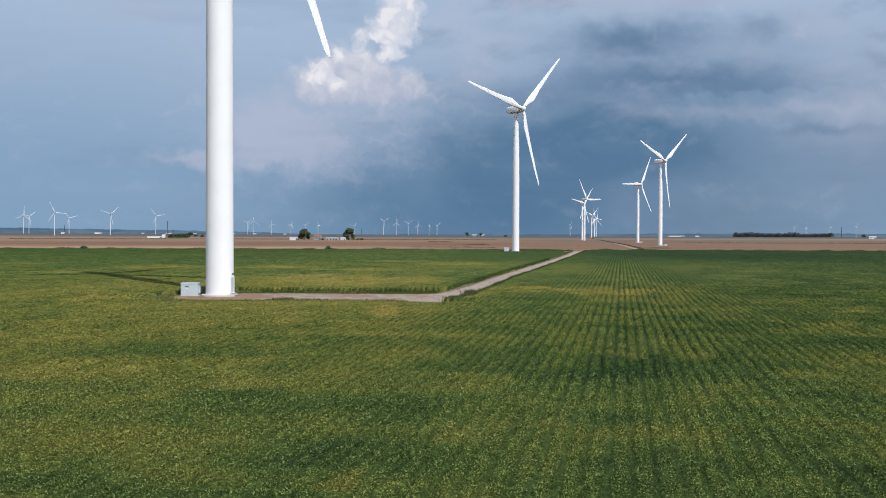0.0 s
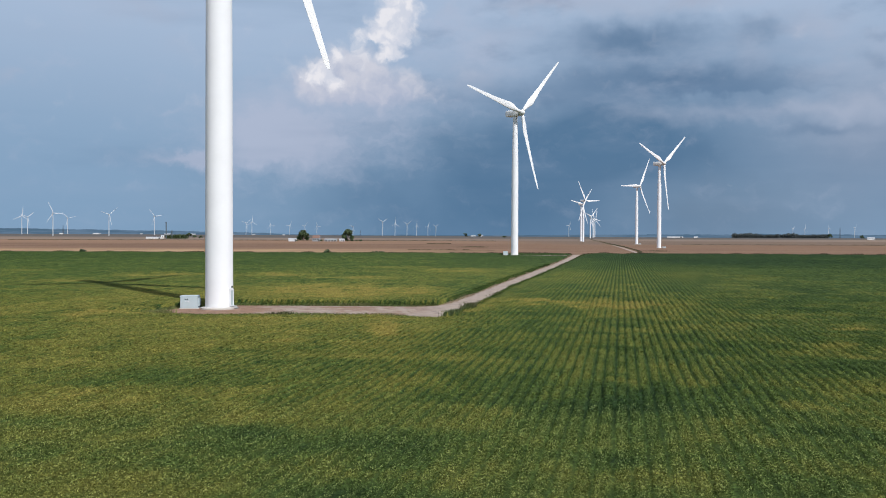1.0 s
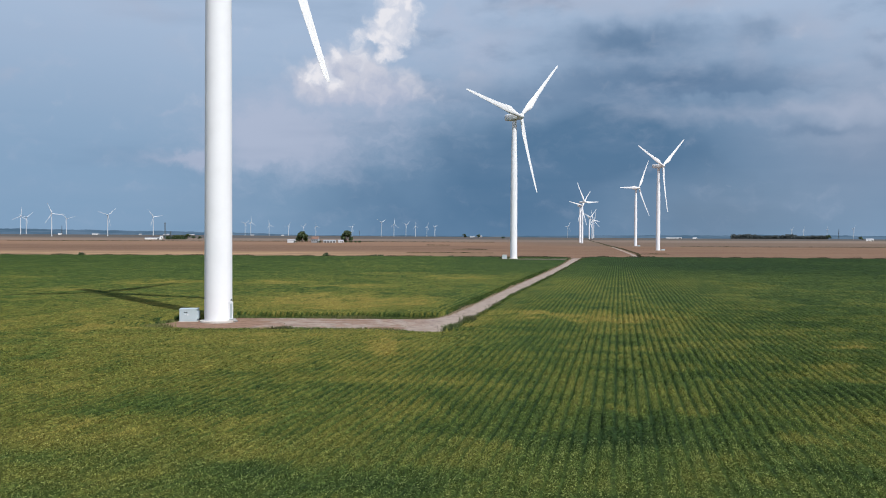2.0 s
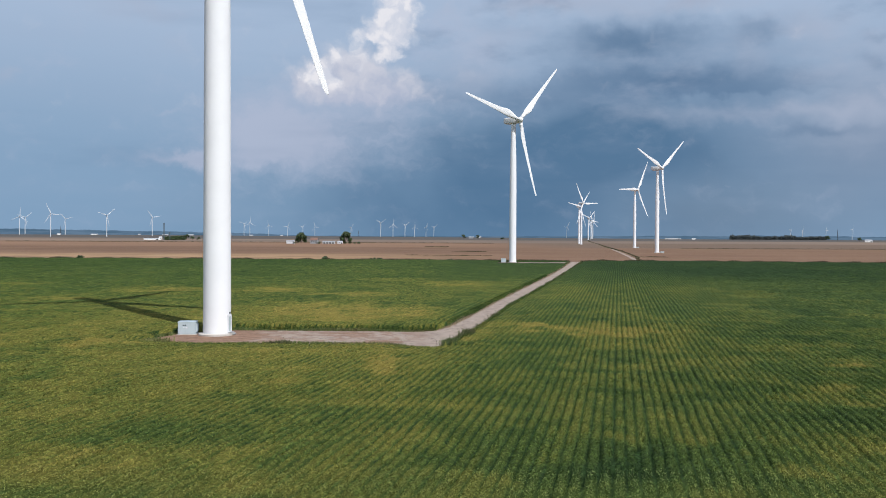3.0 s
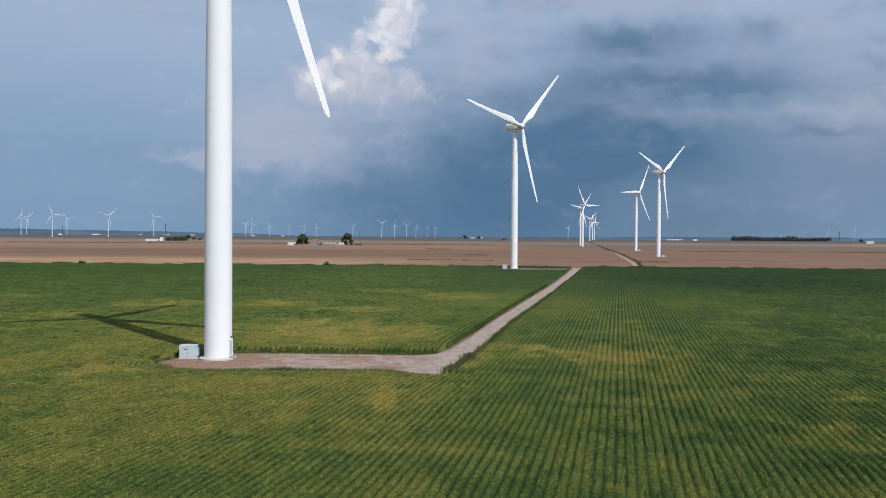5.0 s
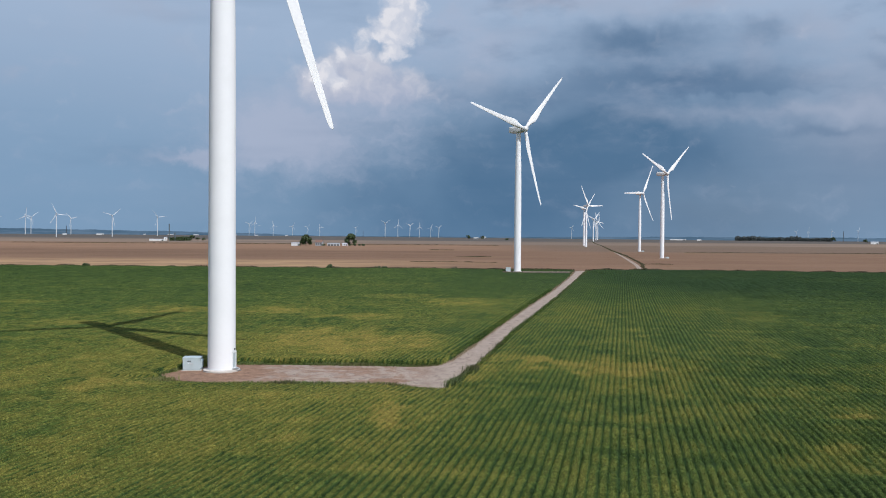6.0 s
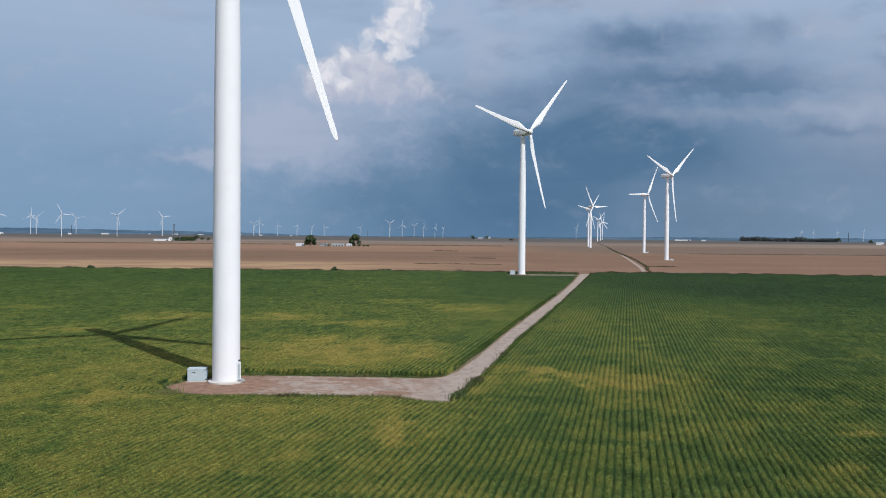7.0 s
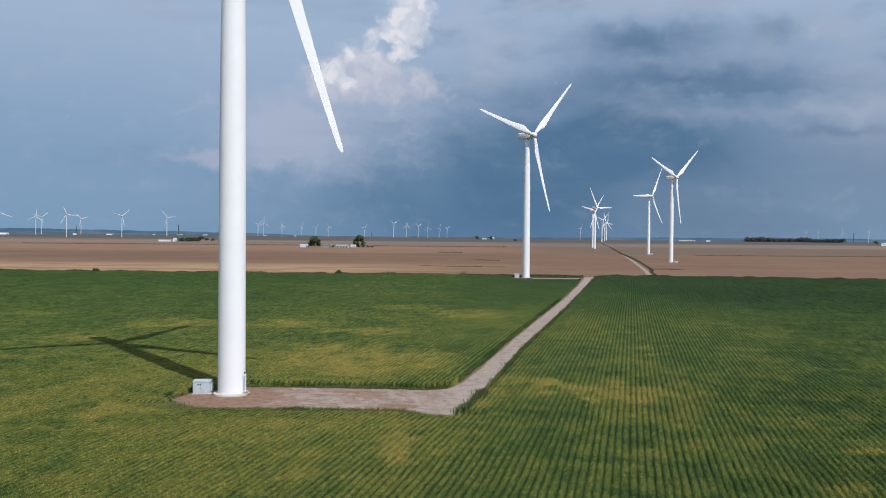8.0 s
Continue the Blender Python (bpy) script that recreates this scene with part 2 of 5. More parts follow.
def crop_material(name, value=1.0, cells=False):
    """Soybean leaves: green to yellow by the mesh's own ripeness and painted row shade, with leaf to leaf variation."""
    mat = bpy.data.materials.new(name)
    mat.use_nodes = True
    n = Nodes(mat.node_tree)
    place = n.add("ShaderNodeNewGeometry").outputs["Position"]
    ripe_shade = n.attribute("ripe_shade")
    leaf = n.attribute("leaf")
    if cells:
        # single leaves of the closed canopy
        cell = n.add("ShaderNodeTexVoronoi")
        n.put(cell.inputs["Vector"], place)
        cell.inputs["Scale"].default_value = 10.0
        pick = n.add("ShaderNodeSeparateColor")
        n.put(pick.inputs[0], cell.outputs["Color"])
        plant = n.add("ShaderNodeTexVoronoi")
        n.put(plant.inputs["Vector"], place)
        plant.inputs["Scale"].default_value = 3.0
        pick_plant = n.add("ShaderNodeSeparateColor")
        n.put(pick_plant.inputs[0], plant.outputs["Color"])
        leaf = n.math("ADD", n.math("MULTIPLY", leaf, 0.30), n.math("MULTIPLY", pick.outputs[0], 0.46))
        leaf = n.math("ADD", leaf, n.math("MULTIPLY", pick_plant.outputs[0], 0.24))
    fine = n.noise(place, 2.2, 4, 0.65)
    mid = n.noise(place, 0.35, 4, 0.6)
    r = n.math("ADD", ripe_shade, n.math("ADD", n.math("MULTIPLY", n.math("SUBTRACT", fine, 0.5), 0.45), n.math("MULTIPLY", n.math("SUBTRACT", mid, 0.5), 0.5)))
    r = n.math("ADD", r, n.math("MULTIPLY", n.math("SUBTRACT", leaf, 0.5), 0.12))
    ramp = n.add("ShaderNodeValToRGB")
    ramp.color_ramp.elements[0].position, ramp.color_ramp.elements[0].color = 0.0, (0.033, 0.066, 0.020, 1)
    ramp.color_ramp.elements[1].position, ramp.color_ramp.elements[1].color = 1.0, (0.262, 0.220, 0.056, 1)
    for at, tint in ((0.3, (0.082, 0.124, 0.030, 1)), (0.55, (0.152, 0.164, 0.037, 1)), (0.78, (0.205, 0.194, 0.046, 1))):
        ramp.color_ramp.elements.new(at).color = tint
    n.put(ramp.inputs[0], r)
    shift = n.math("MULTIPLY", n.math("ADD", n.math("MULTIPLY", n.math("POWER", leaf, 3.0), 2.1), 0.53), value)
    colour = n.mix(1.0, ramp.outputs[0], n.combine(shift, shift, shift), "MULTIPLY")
    # a few leaves turn their pale undersides up
    if not cells:
        colour = n.mix(n.math("MULTIPLY", n.step(leaf, 0.72, 1.0), 0.62), colour, (0.31, 0.34, 0.145))
    bsdf = n.add("ShaderNodeBsdfPrincipled")
    n.put(bsdf.inputs["Base Color"], colour)
    relief = n.add("ShaderNodeBump")
    relief.inputs["Distance"].default_value = 0.05
    n.put(relief.inputs["Height"], n.noise(place, 13.0, 4, 0.7))
    n.put(bsdf.inputs["Normal"], relief.outputs[0])
    bsdf.inputs["Roughness"].default_value, bsdf.inputs["Specular IOR Level"].default_value = 0.9, 0.08
    thin = n.add("ShaderNodeBsdfTranslucent")
    n.put(thin.inputs[0], colour)
    both = n.add("ShaderNodeMixShader")
    both.inputs[0].default_value = 0.22
    n.put(both.inputs[1], bsdf.outputs[0])
    n.put(both.inputs[2], thin.outputs[0])
    n.put(n.add("ShaderNodeOutputMaterial").inputs[0], both.outputs[0])
    return mat


def ground_material():
    """Bare soil under the green crop, dry stubble and other fields beyond it."""
    mat = bpy.data.materials.new("farmland")
    mat.use_nodes = True
    n = Nodes(mat.node_tree)
    place = n.add("ShaderNodeNewGeometry").outputs["Position"]
    split = n.add("ShaderNodeSeparateXYZ")
    n.put(split.inputs[0], place)
    x, y, _ = split.outputs
    wobble = n.math("MULTIPLY", n.math("SUBTRACT", n.noise(place, 0.004, 3), 0.5), 90.0)
    yy = n.math("ADD", y, wobble)
    soil = n.mix(n.noise(place, 0.6, 5), (0.060, 0.050, 0.034), (0.105, 0.085, 0.058))
    dry = n.mix(n.step(n.noise(n.scaled(place, (0.55, 1.0, 1.0), 0.2), 0.012, 6, 0.66), 0.35, 0.68), (0.152, 0.089, 0.058), (0.196, 0.118, 0.077))
    streaks = n.step(n.noise(n.scaled(place, (0.8, 1.0, 1.0), 0.5), 0.020, 7, 0.66, 0.4), 0.46, 0.76)
    dry = n.mix(n.math("MULTIPLY", streaks, 0.28), dry, (0.110, 0.066, 0.045))
    pale = n.math("MULTIPLY", n.step(yy, 740.0, 610.0), n.step(x, 90.0, -130.0))
    pale = n.math("MULTIPLY", pale, n.step(n.noise(n.scaled(place, (0.5, 1.0, 1.0), 0.1), 0.03, 6, 0.7), 0.28, 0.62))
    dry = n.mix(n.math("MULTIPLY", pale, 0.9), dry, (0.385, 0.255, 0.140))
    bands = n.add("ShaderNodeValToRGB")
    bands.color_ramp.elements[0].position, bands.color_ramp.elements[0].color = 0.0, (1.0, 1.0, 1.0, 1)
    bands.color_ramp.elements[1].position, bands.color_ramp.elements[1].color = 1.0, (1.15, 1.1, 1.05, 1)
    for at, v in ((0.12, 1.12), (0.18, 0.90), (0.38, 0.86), (0.46, 1.22), (0.62, 1.30), (0.80, 1.36), (0.88, 1.05)):
        bands.color_ramp.elements.new(at).color = (v, v, v, 1)
    n.put(bands.inputs[0], n.math("DIVIDE", n.math("SUBTRACT", yy, 500.0), 1500.0))
    dry = n.mix(n.step(x, 260.0, -60.0), dry, n.mix(1.0, dry, bands.outputs[0], "MULTIPLY"))
    rows = n.noise(n.scaled(place, (1.0, 0.04, 1.0), 0.2), 0.9, 2)
    dry = n.mix(n.math("MULTIPLY", rows, 0.25), dry, (0.13, 0.080, 0.050))
    speck = n.noise(place, 1.4, 4, 0.7)
    dry = n.mix(n.math("MULTIPLY", speck, 0.3), dry, (0.215, 0.140, 0.088))
    far = n.mix(n.step(n.noise(n.scaled(place, (0.4, 1.0, 1.0)), 0.003, 3), 0.4, 0.62), (0.200, 0.148, 0.112), (0.150, 0.116, 0.092))
    green = n.mix(n.noise(place, 0.004, 3), (0.066, 0.064, 0.062), (0.088, 0.080, 0.074))
    far = n.mix(n.math("MULTIPLY", n.step(yy, 2650.0, 3050.0), 0.9), far, green)
    east = n.math("MULTIPLY", n.step(x, 60.0, 260.0), n.step(yy, 1080.0, 1180.0))
    dry = n.mix(n.math("MULTIPLY", east, 0.55), dry, (0.120, 0.098, 0.078))
    colour = n.mix(n.step(yy, 1900.0, 2100.0), dry, far)
    colour = n.mix(n.step(y, 498.0, 512.0), soil, colour)
    bsdf = n.add("ShaderNodeBsdfPrincipled")
    n.put(bsdf.inputs["Base Color"], colour)
    bsdf.inputs["Roughness"].default_value, bsdf.inputs["Specular IOR Level"].default_value = 0.95, 0.1
    bump = n.add("ShaderNodeBump")
    bump.inputs["Distance"].default_value = 0.25
    n.put(bump.inputs["Height"], n.noise(place, 1.3, 4, 0.7))
    n.put(bsdf.inputs["Normal"], bump.outputs[0])
    n.put(n.add("ShaderNodeOutputMaterial").inputs[0], bsdf.outputs[0])
    return mat


def gravel_material():
    mat = bpy.data.materials.new("gravel")
    mat.use_nodes = True
    n = Nodes(mat.node_tree)
    place = n.add("ShaderNodeNewGeometry").outputs["Position"]
    split = n.add("ShaderNodeSeparateXYZ")
    n.put(split.inputs[0], place)
    x, y, _ = split.outputs
    stone = n.mix(n.noise(place, 9.0, 4, 0.7), (0.230, 0.176, 0.142), (0.365, 0.295, 0.242))
    stone = n.mix(n.math("MULTIPLY", n.step(n.noise(place, 0.25, 4), 0.45, 0.7), 0.45), stone, (0.19, 0.135, 0.108))
    worn = n.noise(n.scaled(place, (0.7, 0.45, 1.0), 0.3), 0.9, 7, 0.72, 0.6)
    stone = n.mix(n.math("MULTIPLY", n.step(worn, 0.50, 0.64), 0.72), stone, (0.175, 0.125, 0.098))
    stone = n.mix(n.math("MULTIPLY", n.step(worn, 0.46, 0.30), 0.5), stone, (0.42, 0.36, 0.315))
    # reddish earth round the tower and in patches of the yard
    away = n.math("SQRT", n.math("ADD", n.math("POWER", n.math("ADD", x, 33.5), 2.0), n.math("POWER", n.math("SUBTRACT", y, 123.0), 2.0)))
    away = n.math("ADD", away, n.math("MULTIPLY", n.math("SUBTRACT", n.noise(place, 0.30, 5, 0.65), 0.5), 16.0))
    earth = n.step(away, 13.0, 7.5)
    patch = n.noise(n.scaled(place, (0.5, 0.4, 1.0), 0.25), 0.55, 7, 0.7, 0.8)
    strip = n.math("MULTIPLY", n.step(patch, 0.44, 0.56), n.step(x, 0.0, -6.0))
    earth = n.math("MAXIMUM", earth, n.math("MULTIPLY", strip, 0.8))
    # bare red earth at the front edge and in a rut of the yard
    for px, py, ra, rb in ((-8.0, 117.7, 3.3, 2.2), (-14.1, 128.0, 5.1, 1.3)):
        p, q = n.math("DIVIDE", n.math("SUBTRACT", x, px), ra), n.math("DIVIDE", n.math("SUBTRACT", y, py), rb)
        near = n.math("ADD", n.math("ADD", n.math("MULTIPLY", p, p), n.math("MULTIPLY", q, q)), n.math("MULTIPLY", n.math("SUBTRACT", n.noise(place, 0.8, 6, 0.7), 0.5), 3.2))
        earth = n.math("MAXIMUM", earth, n.step(near, 1.2, 0.4))
    # wet, rutted spots
    stone = n.mix(n.math("MULTIPLY", n.step(n.noise(n.scaled(place, (0.6, 0.3, 1.0), 0.4), 1.3, 7, 0.75, 0.5), 0.57, 0.67), 0.75), stone, (0.10, 0.075, 0.058))
    dirt = n.mix(n.step(n.noise(place, 0.8, 7, 0.72), 0.3, 0.7), (0.130, 0.068, 0.042), (0.270, 0.160, 0.102))
    colour = n.mix(earth, stone, dirt)
    bsdf = n.add("ShaderNodeBsdfPrincipled")
    n.put(bsdf.inputs["Base Color"], colour)
    bsdf.inputs["Roughness"].default_value = 0.9
    bump = n.add("ShaderNodeBump")
    bump.inputs["Distance"].default_value = 0.05
    n.put(bump.inputs["Height"], n.noise(place, 7.0, 5, 0.7))
    n.put(bsdf.inputs["Normal"], bump.outputs[0])
    n.put(n.add("ShaderNodeOutputMaterial").inputs[0], bsdf.outputs[0])
    return mat


WHITE = material("white_tower_paint", (0.75, 0.76, 0.785), 0.55, spec=0.12, stain=(0.25, (0.70, 0.71, 0.73), 0.5), grain=(2.5, (0.72, 0.73, 0.755), 0.3))
# white turbine paint with distance haze mixed into its colour
HAZED_WHITE = material("hazed_white_turbine_paint", (0.56, 0.585, 0.61), 0.6, spec=0.15, stain=(0.3, (0.48, 0.505, 0.53), 0.5))
BLADE = material("white_blade_gelcoat", (0.76, 0.77, 0.79), 0.45, spec=0.3, stain=(0.4, (0.69, 0.70, 0.70), 0.4))
NACELLE = material("nacelle_fibreglass", (0.74, 0.75, 0.75), 0.45, stain=(0.5, (0.62, 0.63, 0.62), 0.5))
DARK = material("dark_grille", (0.05, 0.055, 0.06), 0.6)
LEG_STEEL = material("dull_dark_steel", (0.10, 0.13, 0.145), 0.6, 0.2, stain=(0.3, (0.07, 0.085, 0.09), 0.6))
CONCRETE = material("concrete", (0.52, 0.49, 0.46), 0.85, grain=(3.0, (0.40, 0.37, 0.34), 0.6), stain=(0.8, (0.36, 0.30, 0.25), 0.5), bump=(9.0, 0.01))
STEEL = material("galvanised_steel", (0.55, 0.56, 0.57), 0.4, 0.8, grain=(6.0, (0.42, 0.43, 0.44), 0.5))
CABINET = material("grey_cabinet_paint", (0.40, 0.47, 0.50), 0.45, stain=(1.2, (0.34, 0.40, 0.42), 0.6), grain=(8.0, (0.44, 0.50, 0.53), 0.4))
SIGN_DARK = material("dark_sign", (0.02, 0.022, 0.03), 0.5)
SIGN_PALE = material("pale_sign", (0.75, 0.76, 0.78), 0.5)
SOY = crop_material("soybean_canopy", 0.94, True)
SOY_LEAF = crop_material("soybean_leaf", 1.09)
FARMLAND = ground_material()
GRAVEL = gravel_material()
GRASS = material("verge_grass", (0.100, 0.135, 0.036), 0.7, island=0.45, stain=(0.12, (0.16, 0.14, 0.06), 0.7), sheer=0.2)
PALE_GRASS = material("pale_dry_grass", (0.19, 0.185, 0.065), 0.8, island=0.3, stain=(0.3, (0.13, 0.145, 0.05), 0.6), sheer=0.2)
WEEDS = material("dark_weeds", (0.062, 0.088, 0.024), 0.75, island=0.4, stain=(0.05, (0.09, 0.075, 0.035), 0.7), sheer=0.15)
DRY_WEEDS = material("brown_weeds", (0.085, 0.072, 0.038), 0.85, island=0.4, stain=(0.05, (0.055, 0.062, 0.028), 0.7), sheer=0.1)
STRAW = material("dry_straw", (0.29, 0.22, 0.15), 0.9, island=0.35, stain=(0.03, (0.20, 0.15, 0.10), 0.7), sheer=0.1)
LEAVES = material("tree_leaves", (0.040, 0.068, 0.026), 0.6, island=0.5, stain=(0.2, (0.07, 0.09, 0.03), 0.6), sheer=0.15)
BARK = material("bark", (0.11, 0.085, 0.065), 0.9, grain=(4.0, (0.06, 0.05, 0.04), 0.7))
SIDING = material("white_siding", (0.78, 0.78, 0.76), 0.6, stain=(0.3, (0.66, 0.66, 0.64), 0.5))
PALE_SIDING = material("weathered_white_siding", (0.58, 0.60, 0.62), 0.7, stain=(0.3, (0.46, 0.48, 0.50), 0.6))
GREY_SIDING = material("grey_siding", (0.27, 0.29, 0.31), 0.7, stain=(0.3, (0.21, 0.23, 0.25), 0.5))
ROOF_GREY = material("grey_metal_roof", (0.40, 0.42, 0.45), 0.5, stain=(0.3, (0.32, 0.33, 0.36), 0.6))
ROOF_RED = material("brown_shingle_roof", (0.20, 0.12, 0.095), 0.8, grain=(2.0, (0.14, 0.09, 0.07), 0.6))
GLASS = material("dark_window_glass", (0.03, 0.035, 0.045), 0.08, spec=0.6)
# haze worked into the leaf colour: paler and bluer than the tree leaves
WOODS = material("hazed_far_woods", (0.100, 0.120, 0.120), 0.85, island=0.2, stain=(0.01, (0.10, 0.12, 0.12), 0.6), sheer=0.5)


# ---------------------------------------------------------------- mesh helpers
def finish(bm, name, mat, smooth=False):
    mesh = bpy.data.meshes.new(name)
    bmesh.ops.recalc_face_normals(bm, faces=bm.faces)
    bm.to_mesh(mesh)
    bm.free()
    mesh.materials.append(mat)
    if smooth:
        mesh.polygons.foreach_set("use_smooth", np.ones(len(mesh.polygons), dtype=bool))
    return mesh


def part(name, bm, mat, parent, label="", smooth=False):
    ob = new(name, finish(bm, name, mat, smooth))
    ob.parent = parent
    return tagged(ob, label)


def thing(name, label, category, at=(0, 0, 0), turn=0.0, group="", kind=""):
    ob = new(name)
    ob.matrix_world = pose(*at, 0, 0, turn)
    return tagged(ob, label, category, group, kind)


def raw_mesh(name, verts, faces, mat, values=None, smooth=False):
    """A mesh from arrays: verts (n, 3), faces (m, 3 or 4), values: {name: (n,)} floats on points."""
    verts, faces = np.asarray(verts, dtype=np.float32), np.asarray(faces, dtype=np.int32)
    mesh = bpy.data.meshes.new(name)
    k = faces.shape[1]
    mesh.vertices.add(len(verts))
    mesh.vertices.foreach_set("co", verts.ravel())
    mesh.loops.add(faces.size)
    mesh.loops.foreach_set("vertex_index", faces.ravel())
    mesh.polygons.add(len(faces))
    mesh.polygons.foreach_set("loop_start", np.arange(0, faces.size, k, dtype=np.int32))
    mesh.polygons.foreach_set("use_smooth", np.full(len(faces), smooth, dtype=bool))
    for key, data in (values or {}).items():
        mesh.attributes.new(key, "FLOAT", "POINT").data.foreach_set("value", np.asarray(data, dtype=np.float32))
    mesh.materials.append(mat)
    mesh.update()
    mesh.validate()
    return mesh


def box(bm, x0, x1, y0, y1, z0, z1, bevel=0.0):
    made = bmesh.ops.create_cube(bm, size=1.0)["verts"]
    for v in made:
        v.co = Vector((x0 + (v.co.x + 0.5) * (x1 - x0), y0 + (v.co.y + 0.5) * (y1 - y0), z0 + (v.co.z + 0.5) * (z1 - z0)))
    if bevel:
        edges = list({e for v in made for e in v.link_edges})
        bmesh.ops.bevel(bm, geom=edges, offset=bevel, segments=2, affect="EDGES", profile=0.6)
    return bm


def lathe(bm, profile, sides=48, axis="Z"):
    """Turns (radius, height) pairs round an axis."""
    rings = []
    for r, h in profile:
        ring = []
        for i in range(sides):
            a = 2 * math.pi * i / sides
            c = (r * math.cos(a), r * math.sin(a), h)
            ring.append(bm.verts.new(c if axis == "Z" else (c[0], -c[2], c[1])))
        rings.append(ring)
    for lower, upper in zip(rings, rings[1:]):
        for i in range(sides):
            bm.faces.new((lower[i], lower[(i + 1) % sides], upper[(i + 1) % sides], upper[i]))
    for cap in (bm.faces.new(rings[0][::-1]), bm.faces.new(rings[-1])):
        for e in cap.edges:
            e.smooth = False
    return bm


def smooth_noise(x, y, cell, seed):
    """Value noise from 0 to 1 on arrays."""
    rng = np.random.default_rng(seed)
    table = rng.random((256, 256))
    u, v = np.asarray(x) / cell + 1000.0, np.asarray(y) / cell + 1000.0
    i, j = np.floor(u).astype(int), np.floor(v).astype(int)
    a, b = u - i, v - j
    a, b = a * a * (3 - 2 * a), b * b * (3 - 2 * b)
    t = lambda p, q: table[p % 256, q % 256]
    return (t(i, j) * (1 - a) + t(i + 1, j) * a) * (1 - b) + (t(i, j + 1) * (1 - a) + t(i + 1, j + 1) * a) * b


def land(x, y):
    """Height of the ground: level near by, rising gently towards the horizon."""
    r = np.hypot(x, y)
    s = np.clip((r - 2100.0) / 2600.0, 0, 1)
    s = s * s * (3 - 2 * s)
    west = np.clip(0.5 - np.asarray(x) / 3000.0, 0, 1)
    return s * (6.0 + 8.0 * west)


def pieces_between(points, gap):
    """Points every gap metres along a polyline, with the direction."""
    out = []
    for (x0, y0), (x1, y1) in zip(points, points[1:]):
        length = math.hypot(x1 - x0, y1 - y0)
        for k in range(max(1, int(length / gap))):
            f = k / max(1, int(length / gap))
            out.append((x0 + (x1 - x0) * f, y0 + (y1 - y0) * f, math.atan2(y1 - y0, x1 - x0)))
    return out


# ---------------------------------------------------------------- ground, yard and roads
def build_ground():
    rings = np.concatenate([[0.0], np.geomspace(12, 4950, 90)])
    sides = 180
    a = np.linspace(0, 2 * math.pi, sides, endpoint=False)
    x, y = np.outer(rings, np.cos(a)).ravel(), np.outer(rings, np.sin(a)).ravel()
    verts = np.stack([x, y, land(x, y)], 1)
    faces = []
    for k in range(len(rings) - 1):
        for i in range(sides):
            j = (i + 1) % sides
            faces.append((k * sides + i, (k + 1) * sides + i, (k + 1) * sides + j, k * sides + j))
    ob = new("ground", raw_mesh("ground", verts, faces, FARMLAND, smooth=True))
    tagged(ob, "flat farmland with dark soil and brown dry fields beyond", "ground", kind="structure")


ROAD_LEFT = [(-0.7, 132.2), (1.5, 138.4), (4.7, 153.0), (8.3, 170.5), (13.4, 195.5), (23.3, 241.5), (40.0, 318.0), (58.5, 409.0), (75.6, 499.0)]
ROAD_RIGHT = [(0.3, 112.4), (2.0, 119.5), (4.7, 131.5), (8.5, 150.5), (12.8, 173.5), (20.8, 210.0), (37.3, 285.5), (57.9, 384.0), (82.6, 503.0)]
YARD_BACK = [(-32.0, 131.6), (-26.3, 131.6), (-17.6, 131.4), (-8.9, 131.0), (-3.7, 130.6)]
YARD_FRONT = [(-0.9, 111.6), (-2.7, 111.3), (-4.7, 112.3), (-7.9, 114.5), (-14.2, 114.2), (-23.5, 114.3), (-28.4, 115.0), (-32.9, 114.7), (-37.4, 115.9), (-40.6, 120.5), (-38.8, 126.0), (-36.0, 129.0)]


def ragged(points, gap, amount, seed):
    """Breaks a line into short pieces with small random side steps."""
    rng = random.Random(seed)
    out = []
    for x, y, a in pieces_between(points, gap):
        off = rng.uniform(-amount, amount)
        out.append((x - math.sin(a) * off, y + math.cos(a) * off))
    return out + [points[-1]]


YARD = ragged(YARD_BACK + [ROAD_LEFT[0]], 1.0, 0.25, 3) + ragged(ROAD_LEFT, 1.6, 0.18, 4) + ragged(ROAD_RIGHT[::-1], 1.6, 0.22, 5) + ragged(YARD_FRONT + [YARD_BACK[0]], 0.8, 0.25, 6)[:-1]


def inside(x, y, outline):
    """Which points of arrays lie in a polygon."""
    hit = np.zeros(len(x), dtype=bool)
    px, py = np.array([p[0] for p in outline]), np.array([p[1] for p in outline])
    for i in range(len(outline)):
        x0, y0, x1, y1 = px[i - 1], py[i - 1], px[i], py[i]
        if y0 == y1:
            continue
        cross = ((y0 > y) != (y1 > y)) & (x < (x1 - x0) * (y - y0) / (y1 - y0) + x0)
        hit ^= cross
    return hit


def sheet(name, outline, z, mat, label, thick=0.08):
    bm = bmesh.new()
    top = bm.faces.new([bm.verts.new((x, y, z)) for x, y in outline])
    lower = [bm.verts.new((x, y, z - thick)) for x, y in outline]
    upper = list(top.verts)
    for i in range(len(upper)):
        bm.faces.new((upper[i - 1], lower[i - 1], lower[i], upper[i]))
    bmesh.ops.triangulate(bm, faces=[top])
    ob = new(name, finish(bm, name, mat))
    return tagged(ob, label, "road", kind="structure")


